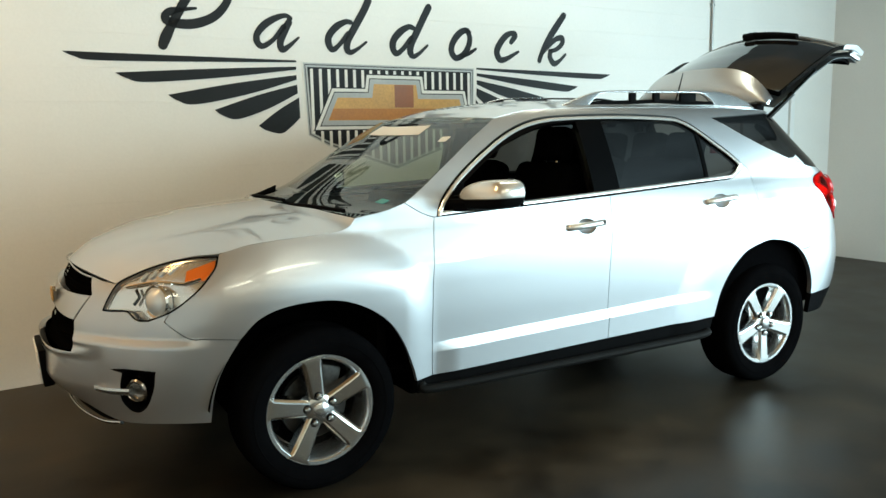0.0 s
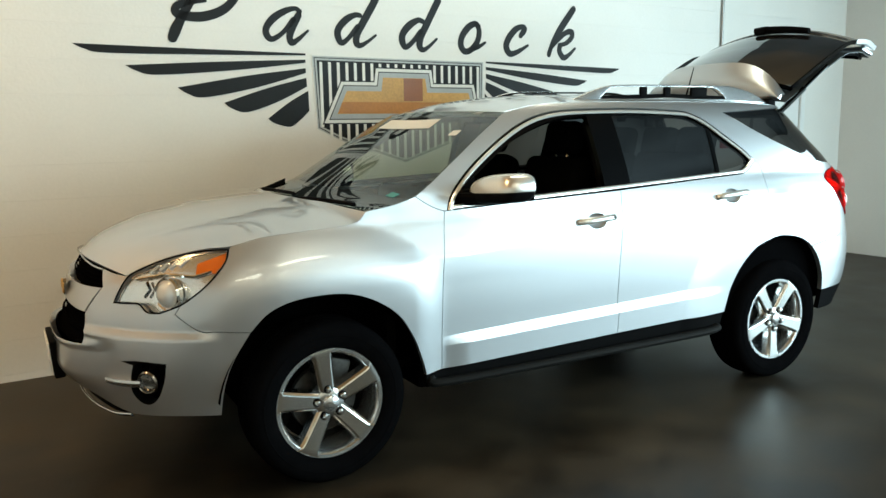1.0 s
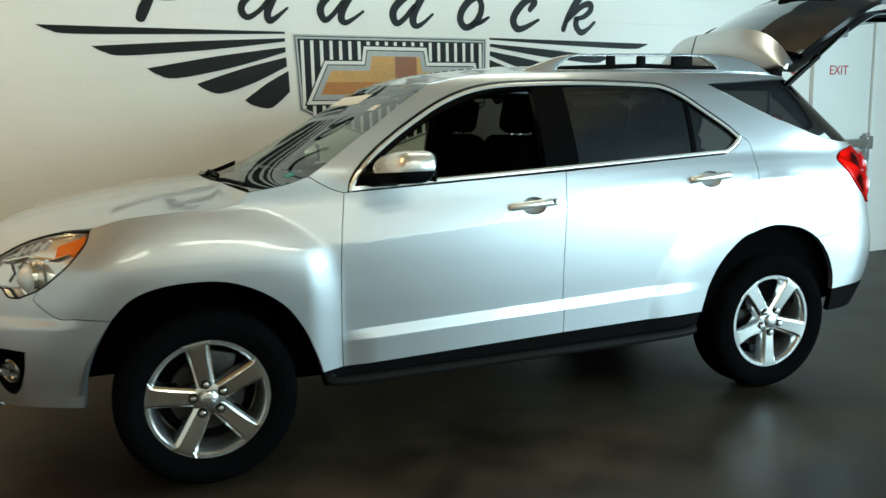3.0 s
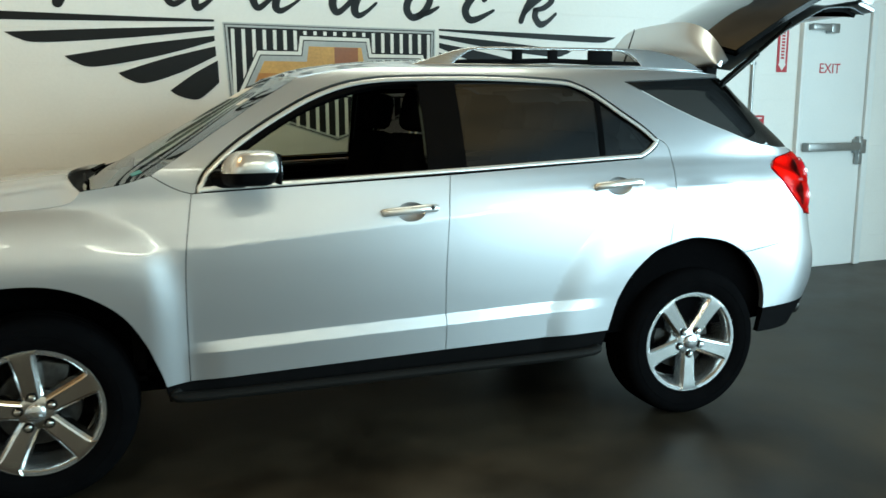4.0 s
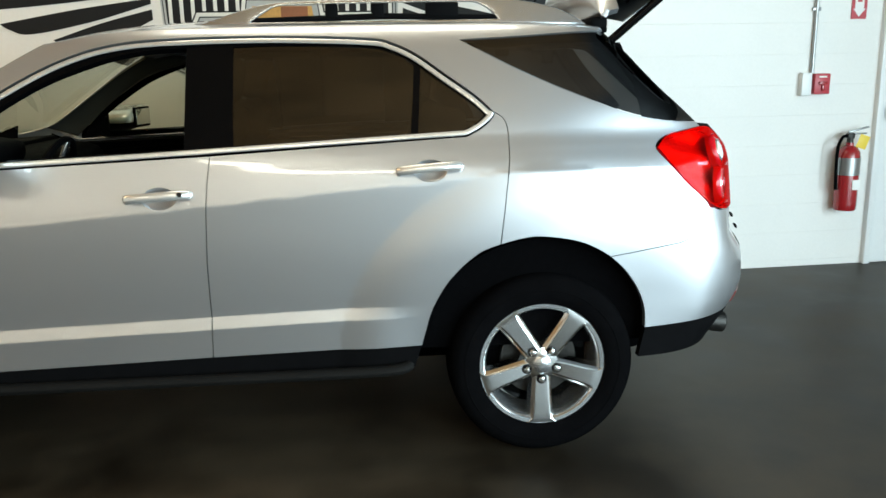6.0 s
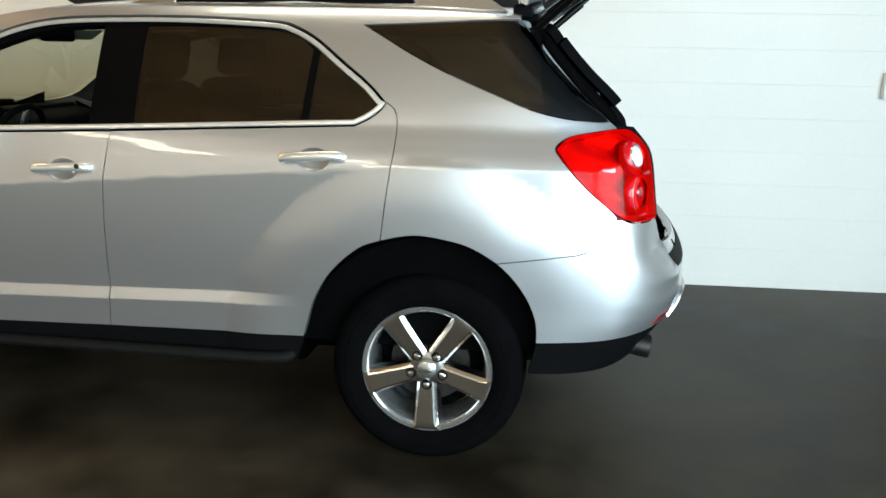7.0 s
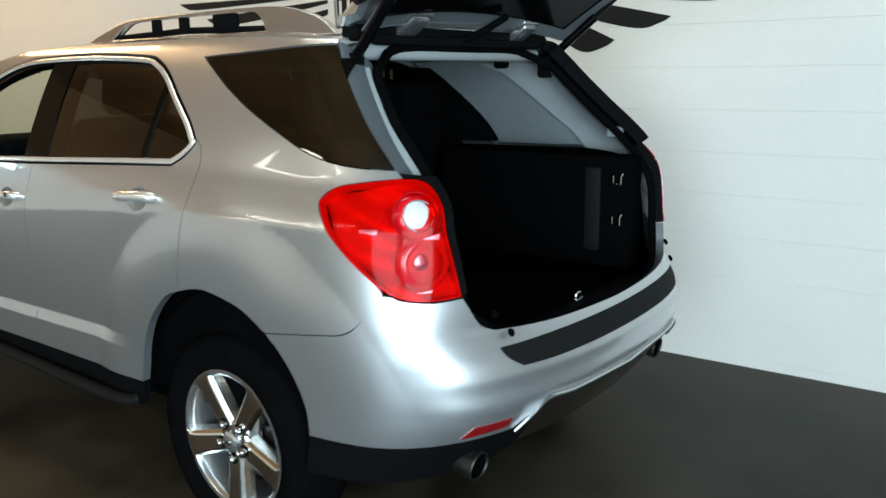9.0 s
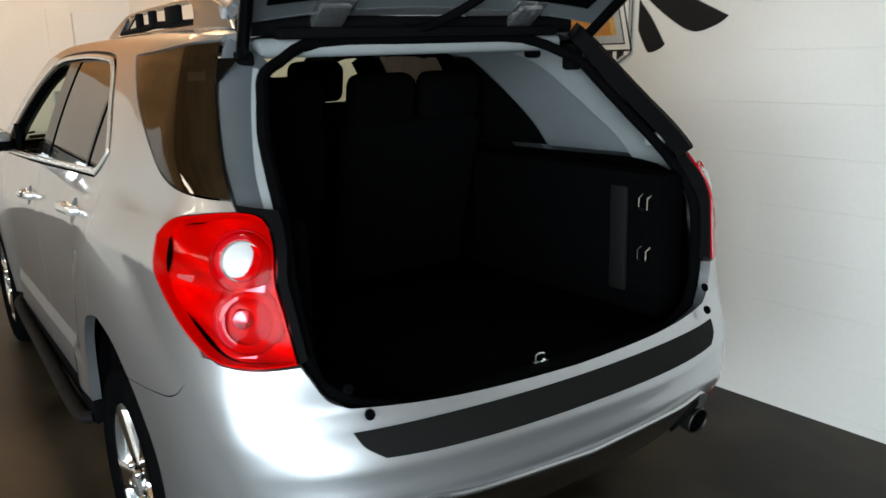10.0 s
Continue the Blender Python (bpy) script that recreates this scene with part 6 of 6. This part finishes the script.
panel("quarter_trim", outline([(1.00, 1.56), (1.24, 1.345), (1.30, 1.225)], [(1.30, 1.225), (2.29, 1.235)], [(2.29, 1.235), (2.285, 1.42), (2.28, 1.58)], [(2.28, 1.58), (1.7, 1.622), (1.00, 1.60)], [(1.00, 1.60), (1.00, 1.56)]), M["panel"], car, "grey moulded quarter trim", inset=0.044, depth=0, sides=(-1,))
panel("corner_trim", outline([(0.86, 1.225), (1.38, 1.235)], [(1.38, 1.235), (1.31, 1.36), (1.08, 1.58)], [(1.08, 1.58), (0.86, 1.59)], [(0.86, 1.59), (0.86, 1.225)]), M["cloth"], car, "black rear corner trim", inset=0.055, depth=0, sides=(-1,))
for z0, x0 in ((1.565, 1.50), (1.285, 2.02)):
    part("belt_guide", box_bm(0.07, 0.03, 0.045, Matrix.Translation((x0, 0.655 if z0 < 1.4 else 0.60, z0)), 0.012), M["black" if z0 > 1.4 else "trim"], car, "moulded belt guide")
panel("centre_pillar_trim", outline([(0.14, 1.20), (0.15, 1.58)], [(0.15, 1.58), (0.28, 1.585)], [(0.28, 1.585), (0.29, 1.205)], [(0.29, 1.205), (0.14, 1.20)]), M["black"], car, "dark centre pillar trim", inset=0.05, depth=0.03)
panel("front_pillar_trim", outline(PILLAR[2:], [PILLAR[-1], (-0.2, 1.60), (-0.10, 1.575)], [(-0.10, 1.585), (-0.36, 1.51), (-0.52, 1.42), (-0.66, 1.32), (-0.82, 1.17)], [(-0.82, 1.17), PILLAR[2]]), M["dim"], car, "dark front pillar trim", inset=0.035, depth=0.03)
grid_object("headliner", lambda a, b: roof_fn(a, 0.03 + 0.94 * b) * np.array((1, 0.97, 1)) - np.array((0, 0, 0.045)), 21, 21, M["headliner"], car, "light grey headliner")
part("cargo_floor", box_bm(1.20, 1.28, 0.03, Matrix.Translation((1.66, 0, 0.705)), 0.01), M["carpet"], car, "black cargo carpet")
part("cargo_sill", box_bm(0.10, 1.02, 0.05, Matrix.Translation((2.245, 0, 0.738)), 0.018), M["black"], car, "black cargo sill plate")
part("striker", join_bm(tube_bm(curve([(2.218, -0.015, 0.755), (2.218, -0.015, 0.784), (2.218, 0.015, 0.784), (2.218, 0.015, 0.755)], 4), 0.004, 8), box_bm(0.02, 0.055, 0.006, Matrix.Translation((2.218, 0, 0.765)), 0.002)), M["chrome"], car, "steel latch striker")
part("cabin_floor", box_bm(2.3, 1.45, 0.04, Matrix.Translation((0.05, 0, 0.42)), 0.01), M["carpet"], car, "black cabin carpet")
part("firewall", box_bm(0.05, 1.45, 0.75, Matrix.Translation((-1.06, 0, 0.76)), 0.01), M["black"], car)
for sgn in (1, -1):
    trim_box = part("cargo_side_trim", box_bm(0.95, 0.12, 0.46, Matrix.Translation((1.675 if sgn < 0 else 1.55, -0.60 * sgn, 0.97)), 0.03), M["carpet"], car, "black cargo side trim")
    if sgn < 0:
        part("side_pocket", box_bm(0.07, 0.03, 0.34, Matrix.Translation((1.985, -0.545 * sgn, 0.98)), 0.01), M["pad"], trim_box)
    for z in (1.110, 0.948) if sgn < 0 else ():
        hook = [(2.082, -0.538 * sgn, z + 0.022), (2.082, -0.520 * sgn, z + 0.012), (2.082, -0.520 * sgn, z - 0.018), (2.114, -0.520 * sgn, z - 0.018), (2.114, -0.520 * sgn, z + 0.012), (2.114, -0.538 * sgn, z + 0.022)]
        part("cargo_hook", tube_bm(hook, 0.0045, 6), M["chrome"], trim_box, "bright cargo hook")


def seat(x, y, w, front=True):
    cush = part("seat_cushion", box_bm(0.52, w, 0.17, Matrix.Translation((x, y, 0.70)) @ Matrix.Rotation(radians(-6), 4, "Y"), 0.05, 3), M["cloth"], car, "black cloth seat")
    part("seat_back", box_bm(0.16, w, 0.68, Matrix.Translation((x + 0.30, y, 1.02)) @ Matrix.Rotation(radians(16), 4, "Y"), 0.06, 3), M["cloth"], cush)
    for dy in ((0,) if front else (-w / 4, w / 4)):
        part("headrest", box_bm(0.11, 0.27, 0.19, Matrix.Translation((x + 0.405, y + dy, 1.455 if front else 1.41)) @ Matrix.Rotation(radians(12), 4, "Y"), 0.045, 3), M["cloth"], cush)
        for k in (-0.05, 0.05):
            part("headrest_post", tube_bm([(x + 0.375, y + dy + k, 1.30), (x + 0.395, y + dy + k, 1.40)], 0.006, 6), M["chrome"], cush)


for y in (-0.37, 0.37):
    seat(-0.19, y, 0.52)
for y in (-0.34, 0.34):
    seat(0.72, y, 0.60, False)
dash = part("dashboard", join_bm(box_bm(0.42, 1.40, 0.34, Matrix.Translation((-0.86, 0, 0.99)) @ Matrix.Rotation(radians(8), 4, "Y"), 0.08, 3), box_bm(0.30, 1.30, 0.05, Matrix.Translation((-1.02, 0, 1.150)) @ Matrix.Rotation(radians(-4), 4, "Y"), 0.02)), M["black"], car, "black dashboard")
part("binnacle", box_bm(0.20, 0.36, 0.10, Matrix.Translation((-0.78, -0.37, 1.185)) @ Matrix.Rotation(radians(10), 4, "Y"), 0.04, 3), M["black"], dash)
sw = Matrix.Translation((-0.53, -0.37, 1.06)) @ Matrix.Rotation(radians(-66), 4, "Y")
wheel_ring = [(0.185 * math.cos(a), 0.185 * math.sin(a), 0) for a in np.linspace(0, 2 * math.pi, 33)[:-1]]
bm = tube_bm(wheel_ring, 0.015, 8, True)
bmesh.ops.transform(bm, matrix=sw, verts=bm.verts)
steer = part("steering_wheel", bm, M["black"], car, "black steering wheel")
for a in (0, 115, 245):
    part("steering_spoke", box_bm(0.16, 0.035, 0.018, sw @ Matrix.Rotation(radians(a), 4, "Z") @ Matrix.Translation((0.10, 0, -0.01)), 0.006), M["satin"], steer)
part("horn_pad", box_bm(0.13, 0.16, 0.04, sw @ Matrix.Translation((0, 0, -0.01)), 0.03), M["black"], steer)
part("inner_mirror", box_bm(0.03, 0.25, 0.07, Matrix.Translation((-0.52, 0, 1.545)), 0.014), M["black"], car, "black interior mirror")
part("sun_visor", box_bm(0.16, 0.36, 0.02, Matrix.Translation((-0.36, -0.34, 1.60)) @ Matrix.Rotation(radians(-10), 4, "Y"), 0.008), M["headliner"], car)
part("sun_visor", box_bm(0.16, 0.36, 0.02, Matrix.Translation((-0.36, 0.34, 1.60)) @ Matrix.Rotation(radians(-10), 4, "Y"), 0.008), M["headliner"], car)


# papers behind the windscreen
def screen_sticker(name, u0, u1, b0, b1, mat, label):
    grid_object(name, lambda a, b: screen_fn(u1 + (u0 - u1) * a, b0 + (b1 - b0) * b) + np.array((-0.0012, 0, 0.0018)), 9, 7, mat, car, label, depth=0.001)


screen_sticker("window_paper", 0.30, 0.78, 0.80, 0.90, M["paper"], "white paper behind the windscreen")
screen_sticker("window_sticker", 0.10, 0.14, 0.725, 0.77, M["paper"], "small white sticker")
screen_sticker("window_sticker", 0.055, 0.09, 0.19, 0.235, M["teal"], "small teal sticker")
